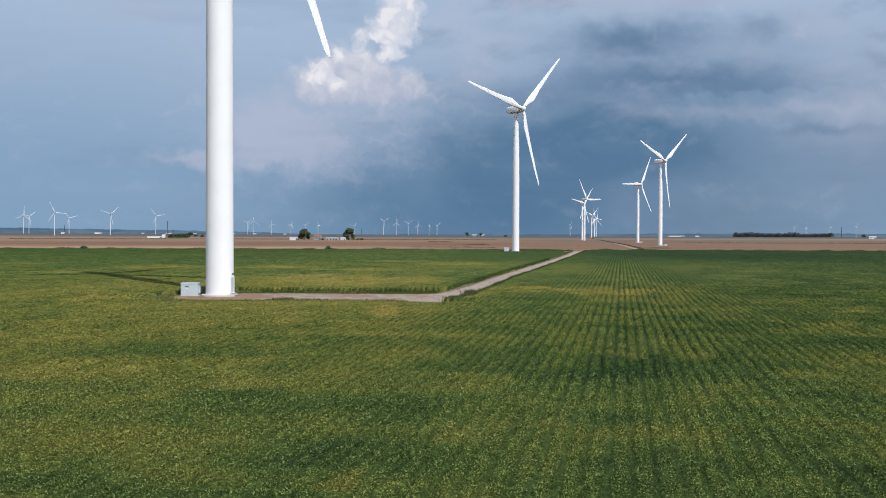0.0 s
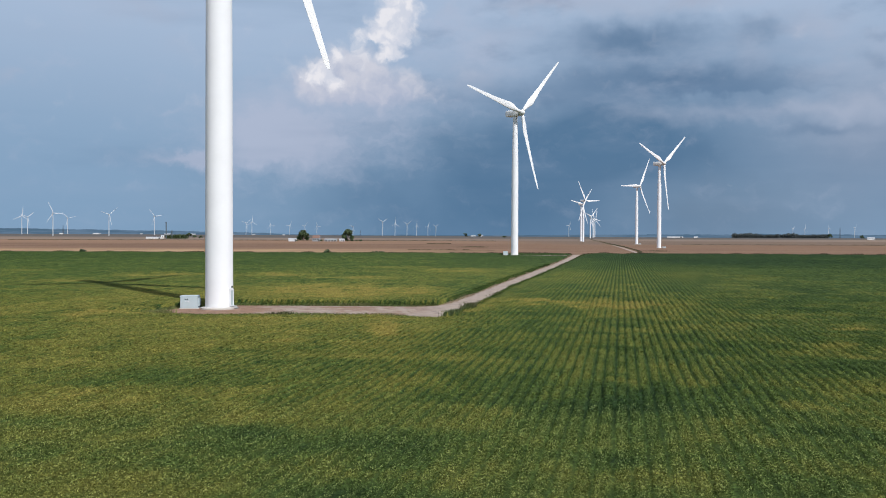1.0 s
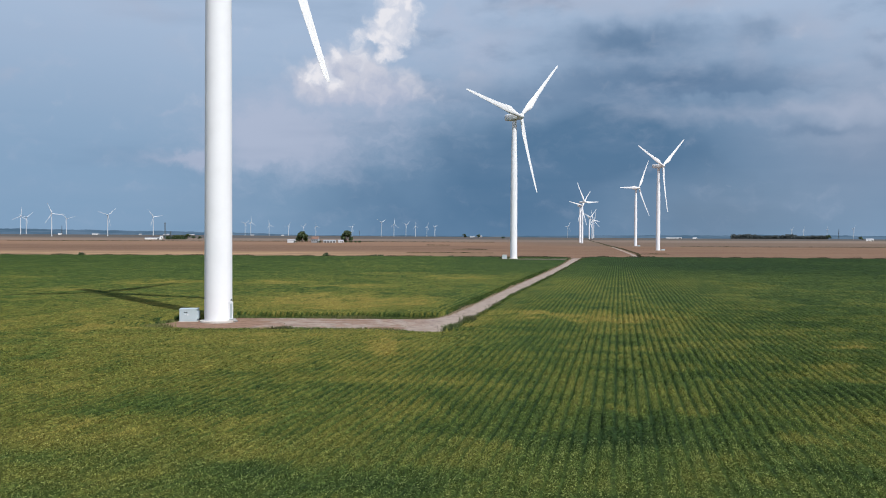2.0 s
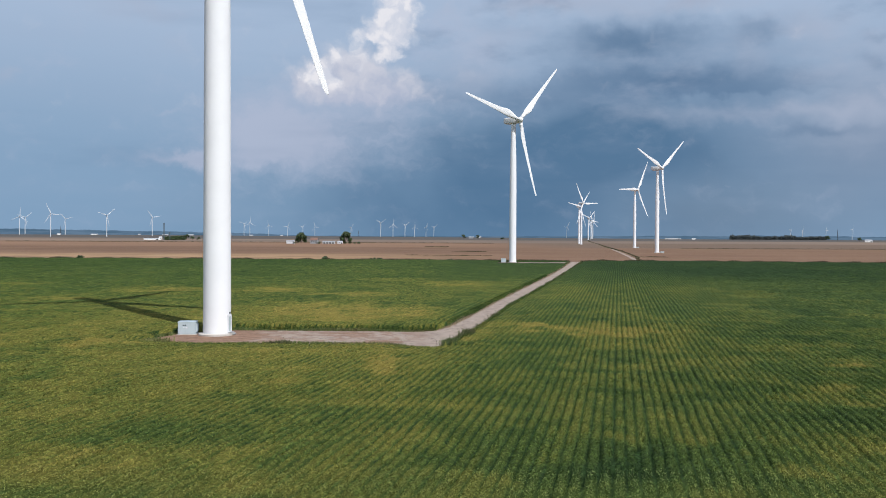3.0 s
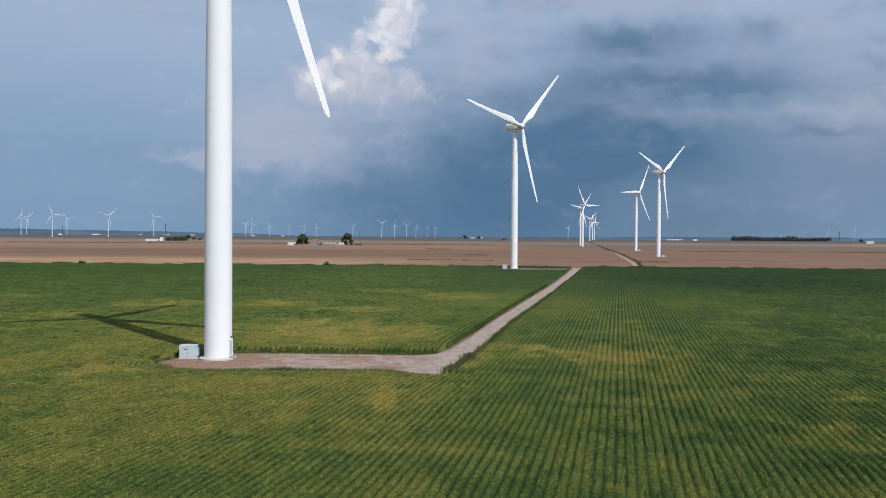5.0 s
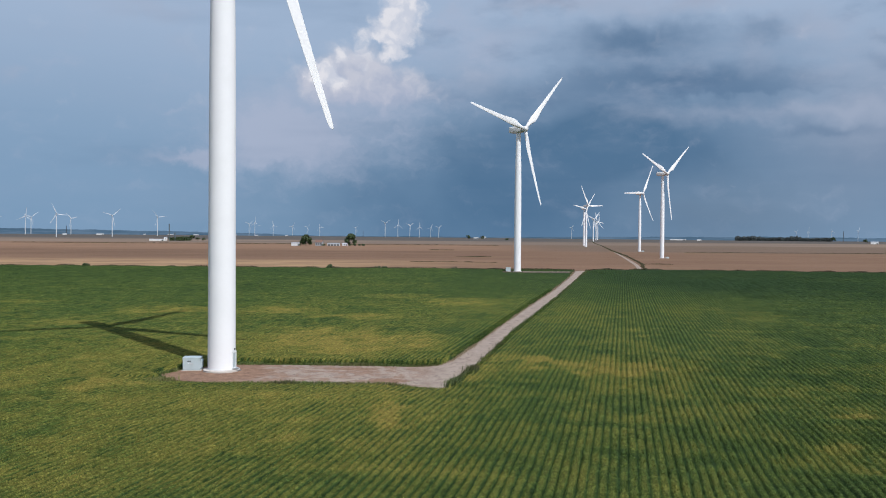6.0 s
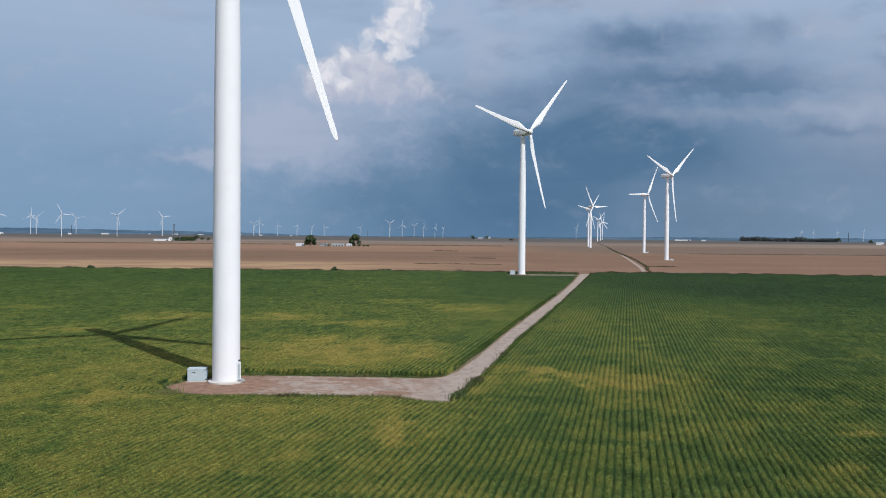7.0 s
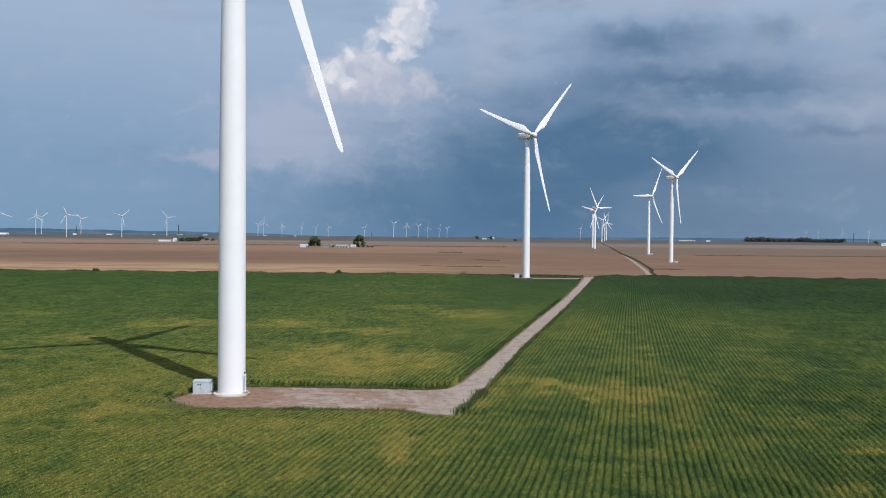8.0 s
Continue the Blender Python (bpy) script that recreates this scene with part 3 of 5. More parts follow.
def ribbon(points, width, jitter=0.15, seed=1):
    line = pieces_between(points, max(2.0, width))
    rng = random.Random(seed)
    left = [(x - math.sin(a) * (width / 2 + rng.uniform(-jitter, jitter)), y + math.cos(a) * (width / 2 + rng.uniform(-jitter, jitter))) for x, y, a in line]
    right = [(x + math.sin(a) * (width / 2 + rng.uniform(-jitter, jitter)), y - math.cos(a) * (width / 2 + rng.uniform(-jitter, jitter))) for x, y, a in line]
    return left + right[::-1]


build_ground()
sheet("road", YARD, 0.05, GRAVEL, "pale gravel access road and turbine yard")
sheet("road", ribbon([(76.0, 487.0), (62.0, 484.0), (44.0, 482.0), (36.0, 482.0)], 6.0), 0.10, GRAVEL, "pale gravel spur to a turbine")
sheet("road", ribbon([(121.0, 534.0), (131.0, 585.0), (138.0, 622.0), (152.0, 705.0), (174.0, 835.0), (233.0, 1190.0), (318.0, 1720.0), (460.0, 2690.0)], 2.8), 0.06, GRAVEL, "gravel field road through the dry fields")


# ---------------------------------------------------------------- wind turbines
WIND = 42.0  # degrees by which the rotors face east of south


def blade_mesh(radius, slim=1.0):
    """One blade from the hub outwards along -Z; leading edge to +X, wind side to -Y."""
    bm = bmesh.new()
    stations = [k / 24 for k in range(24)] + [0.97, 0.98, 0.987, 0.993, 0.997, 1.0]
    loops = []
    for f in stations:
        r = 1.4 + (radius - 1.4) * f
        if f < 0.05:
            chord, thick = 1.9, 1.9
        else:
            bulge = math.exp(-((f - 0.20) / 0.13) ** 2)
            chord = 3.7 - 2.75 * f + 0.75 * bulge
            thick = max(0.13, 1.9 * (1 - min(1, (f - 0.05) / 0.25)) ** 1.5 + 0.34 * chord * (1 - f) ** 0.8 * 0.62)
            blend = min(1.0, (f - 0.05) / 0.13)
            chord, thick = 1.9 * (1 - blend) + chord * blend, 1.9 * (1 - blend) + thick * blend
        if f > 0.965:
            tip = math.sqrt(max(0.02, 1 - ((f - 0.965) / 0.035) ** 2))
            chord, thick = chord * tip, thick * tip
        chord, thick = chord * slim, thick * slim
        twist = radians(14 * (1 - f) ** 1.6 + 2)
        sweep = -1.7 * f ** 2.4
        ring = []
        sides = 18
        for i in range(sides):
            a = 2 * math.pi * i / sides
            round_x, round_y = 0.5 * math.cos(a), 0.5 * math.sin(a)
            wing_x = 0.5 * math.cos(a)
            wing_y = 0.5 * math.sin(a) * (0.35 + 0.65 * (wing_x + 0.5)) ** 0.8
            m = min(1.0, max(0.0, (f - 0.04) / 0.15))
            sx, sy = round_x * (1 - m) + (wing_x - 0.18) * m, round_y * (1 - m) + wing_y * m
            px, py = sx * chord, sy * thick
            ring.append(bm.verts.new((px * math.cos(twist) - py * math.sin(twist), px * math.sin(twist) + py * math.cos(twist) + sweep * 0.55, -r)))
        loops.append(ring)
    for lower, upper in zip(loops, loops[1:]):
        for i in range(len(lower)):
            bm.faces.new((lower[i], lower[(i + 1) % len(lower)], upper[(i + 1) % len(lower)], upper[i]))
    bm.faces.new(loops[0][::-1])
    bm.faces.new(loops[-1])
    return bm


def nacelle_mesh():
    """The machine house: a rounded box that narrows to the back, along Y, rotor end at -Y."""
    bm = bmesh.new()
    sections = [(-3.4, 1.35, -1.35, 1.35), (-2.6, 1.75, -1.75, 1.7), (0.5, 1.85, -1.9, 1.85), (4.0, 1.8, -1.85, 1.95), (5.8, 1.7, -1.55, 1.95), (6.3, 1.45, -1.25, 1.7)]
    rings = []
    for y, half, low, high in sections:
        ring = []
        for i in range(28):
            a = 2 * math.pi * i / 28
            c, s = math.cos(a), math.sin(a)
            px = math.copysign(abs(c) ** 0.42, c) * half
            pz = math.copysign(abs(s) ** 0.42, s)
            ring.append(bm.verts.new((px, y, (high if pz > 0 else -low) * pz)))
        rings.append(ring)
    for lower, upper in zip(rings, rings[1:]):
        for i in range(28):
            bm.faces.new((lower[i], lower[(i + 1) % 28], upper[(i + 1) % 28], upper[i]))
    for cap in (bm.faces.new(rings[0][::-1]), bm.faces.new(rings[-1])):
        for e in cap.edges:
            e.smooth = False
    return bm


def tower_profile(top, base=1.98):
    stops = [(0.0, 1.0), (0.25, 0.975), (0.5, 0.955), (0.62, 0.925), (0.75, 0.855), (0.88, 0.735), (1.0, 0.615)]
    out = []
    for k in range(25):
        f = k / 24
        for (f0, r0), (f1, r1) in zip(stops, stops[1:]):
            if f0 <= f <= f1:
                out.append((base * (r0 + (r1 - r0) * (f - f0) / (f1 - f0)), 0.3 + (top - 0.3) * f))
                break
    return out


def build_turbine(at, hub, radius, phase, label, group, close=False, slim=1.0, paint=None):
    """A three-bladed turbine. phase: degrees of one blade from straight down towards the east."""
    turbine = thing("wind_turbine", label, "wind turbine", at, group=group)
    part("tower", lathe(bmesh.new(), tower_profile(hub - 1.9, 1.98 * slim), 64 if close else 32), paint or WHITE, turbine, smooth=True)
    part("foundation_ring", lathe(bmesh.new(), [(2.62, -0.3), (2.62, 0.26), (2.5, 0.33), (1.6, 0.36)], 48), CONCRETE, turbine, "pale concrete foundation ring")
    if close:
        for z in (0.42,):
            r = next(r for r, h in tower_profile(hub - 1.9)[::-1] if h <= z + 0.4)
            bm = lathe(bmesh.new(), [(r + 0.001, z - 0.04), (r + 0.006, z - 0.03), (r + 0.006, z + 0.03), (r + 0.001, z + 0.04)], 64)
            part("flange", bm, WHITE, turbine)
        # door with its frame and step on the east side
        door = part("door", box(bmesh.new(), 1.90, 1.985, -0.42, 0.42, 0.62, 2.75, 0.03), CABINET, turbine, "grey steel tower door")
        door.rotation_euler.z = radians(-12)
        frame_bm = bmesh.new()
        for y0, y1, z0, z1 in ((-0.60, -0.42, 0.5, 2.95), (0.42, 0.60, 0.5, 2.95), (-0.60, 0.60, 2.75, 2.97)):
            box(frame_bm, 1.86, 2.03, y0, y1, z0, z1, 0.02)
        part("door_frame", frame_bm, WHITE, door)
        part("handle", box(bmesh.new(), 1.985, 2.05, 0.25, 0.3, 1.5, 1.8, 0.01), STEEL, door)
        part("lamp", box(bmesh.new(), 1.92, 2.12, -0.12, 0.12, 3.15, 3.4, 0.04), DARK, door, "small dark door lamp")
        stair_bm = bmesh.new()
        box(stair_bm, 1.95, 2.5, -0.5, 0.5, 0.46, 0.54, 0.02)
        box(stair_bm, 2.5, 2.8, -0.5, 0.5, 0.24, 0.30, 0.02)
        for x0 in (2.0, 2.42, 2.72):
            for y0 in (-0.5, 0.44):
                box(stair_bm, x0, x0 + 0.06, y0, y0 + 0.06, 0.0, 0.46 if x0 < 2.6 else 0.24)
        stair = part("stair", stair_bm, STEEL, turbine, "galvanised steel entrance step")
        stair.rotation_euler.z = radians(-12)
    head = part("nacelle", nacelle_mesh(), paint or NACELLE, turbine, "pale grey fibreglass nacelle", smooth=True)
    head.location, head.rotation_euler.z = (0, 0, hub), radians(WIND)
    part("vent", box(bmesh.new(), -0.9, 0.9, 5.2, 6.33, 0.2, 1.2, 0.05), DARK, head)
    part("wind_vane", lathe(bmesh.new(), [(0.05, 1.9), (0.05, 2.9), (0.2, 2.92), (0.2, 3.0)], 8), STEEL, head).location.y = 4.8
    # spinner and blades turn about the wind axis
    spin = lathe(bmesh.new(), [(1.25, -1.4), (1.55, -1.1), (1.6, 0.2), (1.4, 1.0), (0.95, 1.6), (0.35, 1.95), (0.05, 2.0)], 32, "Y")
    rotor = part("hub", spin, paint or NACELLE, turbine, "rounded white rotor hub", smooth=True)
    rotor.matrix_local = pose(0, 0, hub, 0, 0, WIND) @ pose(0, -5.0, 0) @ pose(0, 0, 0, 0, -phase, 0)
    mesh = finish(blade_mesh(radius, slim), "blade", paint or BLADE, True)
    for k in range(3):
        blade = new("blade", mesh)
        blade.parent = rotor
        blade.matrix_local = pose(0, 0, 0, 0, -120 * k, 0)
    return turbine


def turn_rotor(turbine, hub, phase):
    for ob in turbine.children:
        if ob.name.split(".")[0] == "hub":
            ob.matrix_local = pose(0, 0, hub, 0, 0, WIND) @ pose(0, -5.0, 0) @ pose(0, 0, 0, 0, -phase, 0)


build_turbine((-32.5, 125.45, 0), 79.0, 45.7, 19.5, "tall white three-bladed wind turbine standing in a gravel yard", "wind turbines", close=True)
first = build_turbine((41.1, 487.4, 0), 80.0, 44.3, 17.0, "white three-bladed wind turbine at the edge of the green crop", "wind turbines")

# east, north, blade angle
TURBINES = [(206.2, 818.4, 9), (268.2, 1187, 32), (274.5, 1674, -28), (301.5, 1868, 20), (537.9, 3124, 12), (639, 3642, -40), (710.6, 4005, 50)]
for east, north, phase in TURBINES:
    t = copy_thing(first, pose(east, north, float(land(east, north)), 0, 0, 0))
    turn_rotor(t, 80.0, phase)
    t["label"] = "white three-bladed wind turbine in the dry brown fields"
# far turbines, thinned and greyed so haze is in their shape and paint: east, north, hub height, blade angle
FAR = [(-1359.3, 3015.5, 80, -35), (-1234, 3703, 80, -20), (-1842, 3784, 80, 55), (-1957, 4075, 80, 10), (-1900, 4380, 80, -15), (-1431, 2700, 80, 70),
       (-1011, 4590, 69, 60), (-1040, 4583, 62, 10), (-917, 4610, 55, 75), (-817, 4628, 52, 35), (-740, 4641, 49, 15), (-674, 4651, 51, 80), (-482, 4675, 49, 20), (-324, 4689, 75, 2),
       (-255, 4693, 66, 58), (-190, 4696, 63, 5), (-138, 4698, 55, 62), (-76, 4699, 52, 40), (-33, 4700, 52, 10), (685, 4650, 60, 30)]
FAR_EAST = [(1763, 4330, 46, 10), (1862, 4420, 48, 50), (1965, 4380, 50, 80), (2060, 4300, 52, 25)]
slim = build_turbine((-1261.5, 3269, float(land(-1261.5, 3269))), 80.0, 41.0, 12.0, "distant white wind turbine with haze put into its greyed paint", "distant wind turbines", slim=0.72, paint=HAZED_WHITE)
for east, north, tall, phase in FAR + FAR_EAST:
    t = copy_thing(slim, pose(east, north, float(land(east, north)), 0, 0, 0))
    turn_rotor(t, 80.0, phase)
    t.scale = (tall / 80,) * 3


# ---------------------------------------------------------------- transformer cabinets
def build_cabinet(at, turn, width, deep, tall, label, fine):
    cabinet = thing("transformer_cabinet", label, "electrical cabinet", at, turn, "transformer cabinets")
    part("plinth", box(bmesh.new(), -width / 2 - 0.15, width / 2 + 0.15, -deep / 2 - 0.15, deep / 2 + 0.15, -0.1, 0.13, 0.03), CONCRETE, cabinet, "low concrete plinth")
    part("body", box(bmesh.new(), -width / 2, width / 2, -deep / 2, deep / 2, 0.13, tall - 0.1, 0.04), CABINET, cabinet)
    part("lid", box(bmesh.new(), -width / 2 - 0.05, width / 2 + 0.05, -deep / 2 - 0.05, deep / 2 + 0.05, tall - 0.14, tall, 0.03), CABINET, cabinet)
    if fine:
        for x0, x1 in ((-width / 2 + 0.06, -0.01), (0.01, width / 2 - 0.06)):
            leaf = part("door", box(bmesh.new(), x0, x1, -deep / 2 - 0.03, -deep / 2, 0.22, tall - 0.2, 0.012), CABINET, cabinet)
            hx = x1 - 0.12 if x0 < -0.1 else x0 + 0.12
            part("handle", box(bmesh.new(), hx - 0.03, hx + 0.03, -deep / 2 - 0.08, -deep / 2 - 0.03, 0.9, 1.15, 0.01), STEEL, leaf)
            for k in range(2):
                part("hinge", box(bmesh.new(), (x0 if x0 < -0.1 else x1 - 0.04), (x0 + 0.04 if x0 < -0.1 else x1), -deep / 2 - 0.05, -deep / 2 - 0.03, 0.45 + 0.9 * k, 0.6 + 0.9 * k), STEEL, leaf)
        for x, z, w, h, mat in ((-0.48, tall - 0.5, 0.22, 0.16, SIGN_DARK), (-0.20, tall - 0.5, 0.17, 0.2, SIGN_DARK), (-0.42, tall - 0.78, 0.12, 0.09, SIGN_PALE), (-0.1, tall - 0.85, 0.2, 0.1, SIGN_PALE)):
            part("sign", box(bmesh.new(), x - w / 2, x + w / 2, -deep / 2 - 0.042, -deep / 2 - 0.032, z - h / 2, z + h / 2), mat, cabinet)
        fins = part("radiator", box(bmesh.new(), width / 2, width / 2 + 0.10, -deep / 2 + 0.2, deep / 2 - 0.2, 0.4, tall - 0.35, 0.02), CABINET, cabinet)
        for k in range(6):
            y = -deep / 2 + 0.3 + k * (deep - 0.6) / 5
            part("fin", box(bmesh.new(), width / 2 + 0.10, width / 2 + 0.18, y - 0.02, y + 0.02, 0.45, tall - 0.4), CABINET, fins)
    return cabinet


build_cabinet((-36.95, 126.2, 0.0), 8.0, 2.5, 2.2, 1.92, "grey-blue steel transformer cabinet with dark signs beside the tower", True)
build_cabinet((36.0, 488.0, 0), 0.0, 2.6, 2.2, 2.3, "pale transformer cabinet beside a turbine tower", False)
build_cabinet((210.8, 817.0, 0), 0.0, 3.0, 2.2, 1.4, "low pale transformer cabinet beside a turbine tower", False)
build_cabinet((272.4, 1186.0, 0), 0.0, 3.2, 2.2, 1.5, "low pale transformer cabinet beside a turbine tower", False)


# ---------------------------------------------------------------- trees, bushes and woods
def leaf_cards(rng, centres, radii, count, size, flat=0.75):
    """Many small folded leaf clumps spread through ellipsoids."""
    pick = rng.integers(0, len(centres), count)
    d = rng.normal(size=(count, 3))
    d /= np.linalg.norm(d, axis=1)[:, None]
    reach = rng.random(count) ** 0.45
    c = centres[pick] + d * reach[:, None] * radii[pick][:, None] * np.array([1, 1, flat])
    u = rng.normal(size=(count, 3))
    u /= np.linalg.norm(u, axis=1)[:, None]
    v = np.cross(u, d + 0.3 * rng.normal(size=(count, 3)))
    v /= np.maximum(np.linalg.norm(v, axis=1), 1e-3)[:, None]
    s = size * rng.uniform(0.5, 1.3, count)[:, None]
    w = np.cross(u, v) * 0.35
    verts = np.stack([c - u * s, c + (v + w) * s * 0.6, c + u * s, c - (v - w) * s * 0.6], 1).reshape(-1, 3)
    return verts, np.arange(count * 4).reshape(-1, 4)


def build_tree(at, height, spread, seed, label, name="tree", category="tree", cards=700, trunk_share=0.3, group=""):
    rng = np.random.default_rng(seed)
    z = float(land(at[0], at[1]))
    tree = thing(name, label, category, (at[0], at[1], z), group=group)
    bm = bmesh.new()
    lathe(bm, [(height * 0.035, -0.3), (height * 0.024, height * 0.1), (height * 0.018, height * 0.4), (height * 0.006, height * 0.8)], 8)
    part("trunk", bm, BARK, tree)
    limbs = 6
    centres, radii = [(0, 0, height * 0.72)], [spread * 0.55]
    for k in range(limbs):
        a = 2 * math.pi * (k + rng.uniform(-0.3, 0.3)) / limbs
        out, up = spread * rng.uniform(0.4, 0.7), height * rng.uniform(trunk_share + 0.12, 0.78)
        tip = Vector((out * math.cos(a), out * math.sin(a), up))
        bm = bmesh.new()
        lathe(bm, [(height * 0.012, 0.0), (height * 0.003, 1.0)], 5)
        start = Vector((0, 0, height * trunk_share * 0.9))
        for v in bm.verts:
            v.co = start + (tip - start) * v.co.z + Vector((v.co.x, v.co.y, 0))
        part("limb", bm, BARK, tree)
        centres.append(tip)
        radii.append(spread * rng.uniform(0.3, 0.5))
    centres.append((spread * 0.1, 0, height * 0.88))
    radii.append(spread * 0.33)
    verts, faces = leaf_cards(rng, np.array([tuple(c) for c in centres]), np.array(radii), cards, spread * 0.13, 0.85)
    verts[:, 2] = np.clip(verts[:, 2], height * trunk_share * 0.75, height)
    crown = new("crown", raw_mesh("crown", verts, faces, LEAVES))
    crown.parent = tree
    return tree


def build_bush(at, height, spread, seed, label, cards=160, group=""):
    rng = np.random.default_rng(seed)
    z = float(land(at[0], at[1]))
    bush = thing("bush", label, "bush", (at[0], at[1], z), group=group)
    stems = bmesh.new()
    for k in range(5):
        a = 1.26 * k
        made = bmesh.ops.create_cone(stems, cap_ends=True, segments=5, radius1=0.06, radius2=0.02, depth=height * 0.7)["verts"]
        bmesh.ops.rotate(stems, verts=made, matrix=Euler((0.35 * math.cos(a), 0.35 * math.sin(a), 0)).to_matrix())
        bmesh.ops.translate(stems, verts=made, vec=(0.2 * math.sin(a), 0.2 * math.cos(a), height * 0.3))
    part("stems", stems, BARK, bush)
    n = 5
    centres = np.stack([rng.uniform(-0.55, 0.55, n) * spread, rng.uniform(-0.4, 0.4, n) * spread, rng.uniform(0.35, 0.6, n) * height], 1)
    verts, faces = leaf_cards(rng, centres, np.full(n, height * 0.5), cards, height * 0.2, 0.9)
    verts[:, 2] = np.clip(verts[:, 2], 0.02, None)
    crown = new("foliage", raw_mesh("foliage", verts, faces, LEAVES))
    crown.parent = bush
    return bush


def build_woods(name, line, deep, tall, count, seed, label, mat=None, card=0.3):
    """A far belt of trees: clumps of uneven height along a line."""
    rng = np.random.default_rng(seed)
    verts, faces = [], []
    total = 0
    spots = pieces_between(line, tall * 0.12)
    for x, y, a in spots:
        hgt = tall * (0.50 + 0.36 * smooth_noise(np.array([x]), np.array([y]), tall * 3.5, seed)[0] + 0.28 * smooth_noise(np.array([x]), np.array([y]), tall * 1.2, seed + 1)[0]) * rng.uniform(0.8, 1.15)
        px, py = x + rng.uniform(-deep, deep) * 0.5, y + rng.uniform(-deep, deep) * 0.5
        z = float(land(px, py))
        c = np.array([[px, py, z + hgt * 0.28], [px + rng.uniform(-1, 1) * hgt * 0.3, py, z + hgt * 0.66]])
        v, f = leaf_cards(rng, c, np.array([hgt * 0.46, hgt * 0.36]), count, hgt * card, 0.95)
        verts.append(v)
        faces.append(f + total)
        total += len(v)
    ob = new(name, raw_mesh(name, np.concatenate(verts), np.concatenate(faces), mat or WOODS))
    return tagged(ob, label, "woods", kind="stuff")


# ---------------------------------------------------------------- farm buildings
def gable(bm, w, d, wall, ridge, eave=0.4, thick=0.25):
    """A roof of two slabs over a w by d plan, ridge along X."""
    for s in (-1, 1):
        run = [(-w / 2 - eave, s * (d / 2 + eave), wall - 0.1), (w / 2 + eave, s * (d / 2 + eave), wall - 0.1), (w / 2 + eave, 0, ridge), (-w / 2 - eave, 0, ridge)]
        low = [bm.verts.new(p) for p in run]
        high = [bm.verts.new((p[0], p[1], p[2] + thick)) for p in run]
        bm.faces.new(low)
        bm.faces.new(high)
        for i in range(4):
            bm.faces.new((low[i - 1], low[i], high[i], high[i - 1]))
    return bm


def walls(bm, w, d, wall, ridge):
    x, y = w / 2, d / 2
    pts = {}
    for i, (px, py, pz) in enumerate([(-x, -y, 0), (x, -y, 0), (x, y, 0), (-x, y, 0), (-x, -y, wall), (x, -y, wall), (x, y, wall), (-x, y, wall), (-x, 0, ridge), (x, 0, ridge)]):
        pts[i] = bm.verts.new((px, py, pz))
    for f in ((0, 1, 5, 4), (2, 3, 7, 6), (1, 2, 6, 9, 5), (3, 0, 4, 8, 7), (0, 3, 2, 1)):
        bm.faces.new([pts[i] for i in f])
    return bm


def build_house(at, turn, w, d, wall, ridge, wall_mat, roof_mat, label, name="farmhouse", category="house", windows=3, door=True, chimney=False):
    z = float(land(at[0], at[1]))
    house = thing(name, label, category, (at[0], at[1], z), turn)
    part("wall", walls(bmesh.new(), w, d, wall, ridge), wall_mat, house)
    roof = part("roof", gable(bmesh.new(), w, d, wall, ridge), roof_mat, house)
    if chimney:
        part("chimney", box(bmesh.new(), w * 0.2, w * 0.2 + 0.9, -0.45, 0.45, ridge - 0.5, ridge + 1.3), ROOF_RED, roof)
    for k in range(windows):
        x = -w / 2 + w * (k + 0.7) / (windows + 0.4)
        pane = part("window", box(bmesh.new(), x - 0.6, x + 0.6, -d / 2 - 0.05, -d / 2 + 0.05, wall * 0.35, wall * 0.8), GLASS, house)
        part("sill", box(bmesh.new(), x - 0.75, x + 0.75, -d / 2 - 0.18, -d / 2, wall * 0.35 - 0.12, wall * 0.35), SIDING, pane)
    if door:
        part("door", box(bmesh.new(), w * 0.32, w * 0.32 + max(1.1, w * 0.12), -d / 2 - 0.06, -d / 2 + 0.06, 0.05, min(wall * 0.9, 3.6)), DARK, house)
    return house


# farmstead beyond the dry field
build_tree((-252, 1566), 20.5, 13, 11, "dark green broadleaf tree beside a farm shed", cards=1600, trunk_share=0.12)
build_tree((-180, 1640), 23.0, 13, 12, "large dark green broadleaf tree beside a farmhouse", cards=1700, trunk_share=0.10)
build_house((-270, 1560), 4, 14, 9, 4.2, 5.6, PALE_SIDING, ROOF_GREY, "low pale grey metal farm shed", "farm_shed", "shed", 0)
build_house((-229, 1575), -8, 13, 9, 6.2, 10.8, GREY_SIDING, ROOF_RED, "grey two-storey farmhouse with a steep roof", windows=3, chimney=True)
barn = build_house((-204, 1585), 3, 22, 9, 3.4, 5.0, PALE_SIDING, GREY_SIDING, "long low white barn with dark doorways", "barn", "barn", 0, door=False)
for bay in (-8.0, -2.7, 2.7, 8.0):
    part("doorway", box(bmesh.new(), bay - 1.7, bay + 1.7, -4.62, -4.4, 0.02, 2.8, 0.05), DARK, barn)
build_house((-186, 1606), -4, 9, 7, 3.0, 5.0, PALE_SIDING, ROOF_GREY, "small white garage beside the farm building", "garage", "building", 1)
for k, (bx, by, bh) in enumerate([(-221, 1572, 4.2), (-167, 1590, 4.4), (-158, 1595, 3.6), (-150, 1598, 4.0), (-174, 1588, 3.5), (-262, 1556, 3.0)]):
    build_bush((bx, by), bh, bh * 0.9, 40 + k, "dark green shrub beside the farmstead", group="farm shrubs")

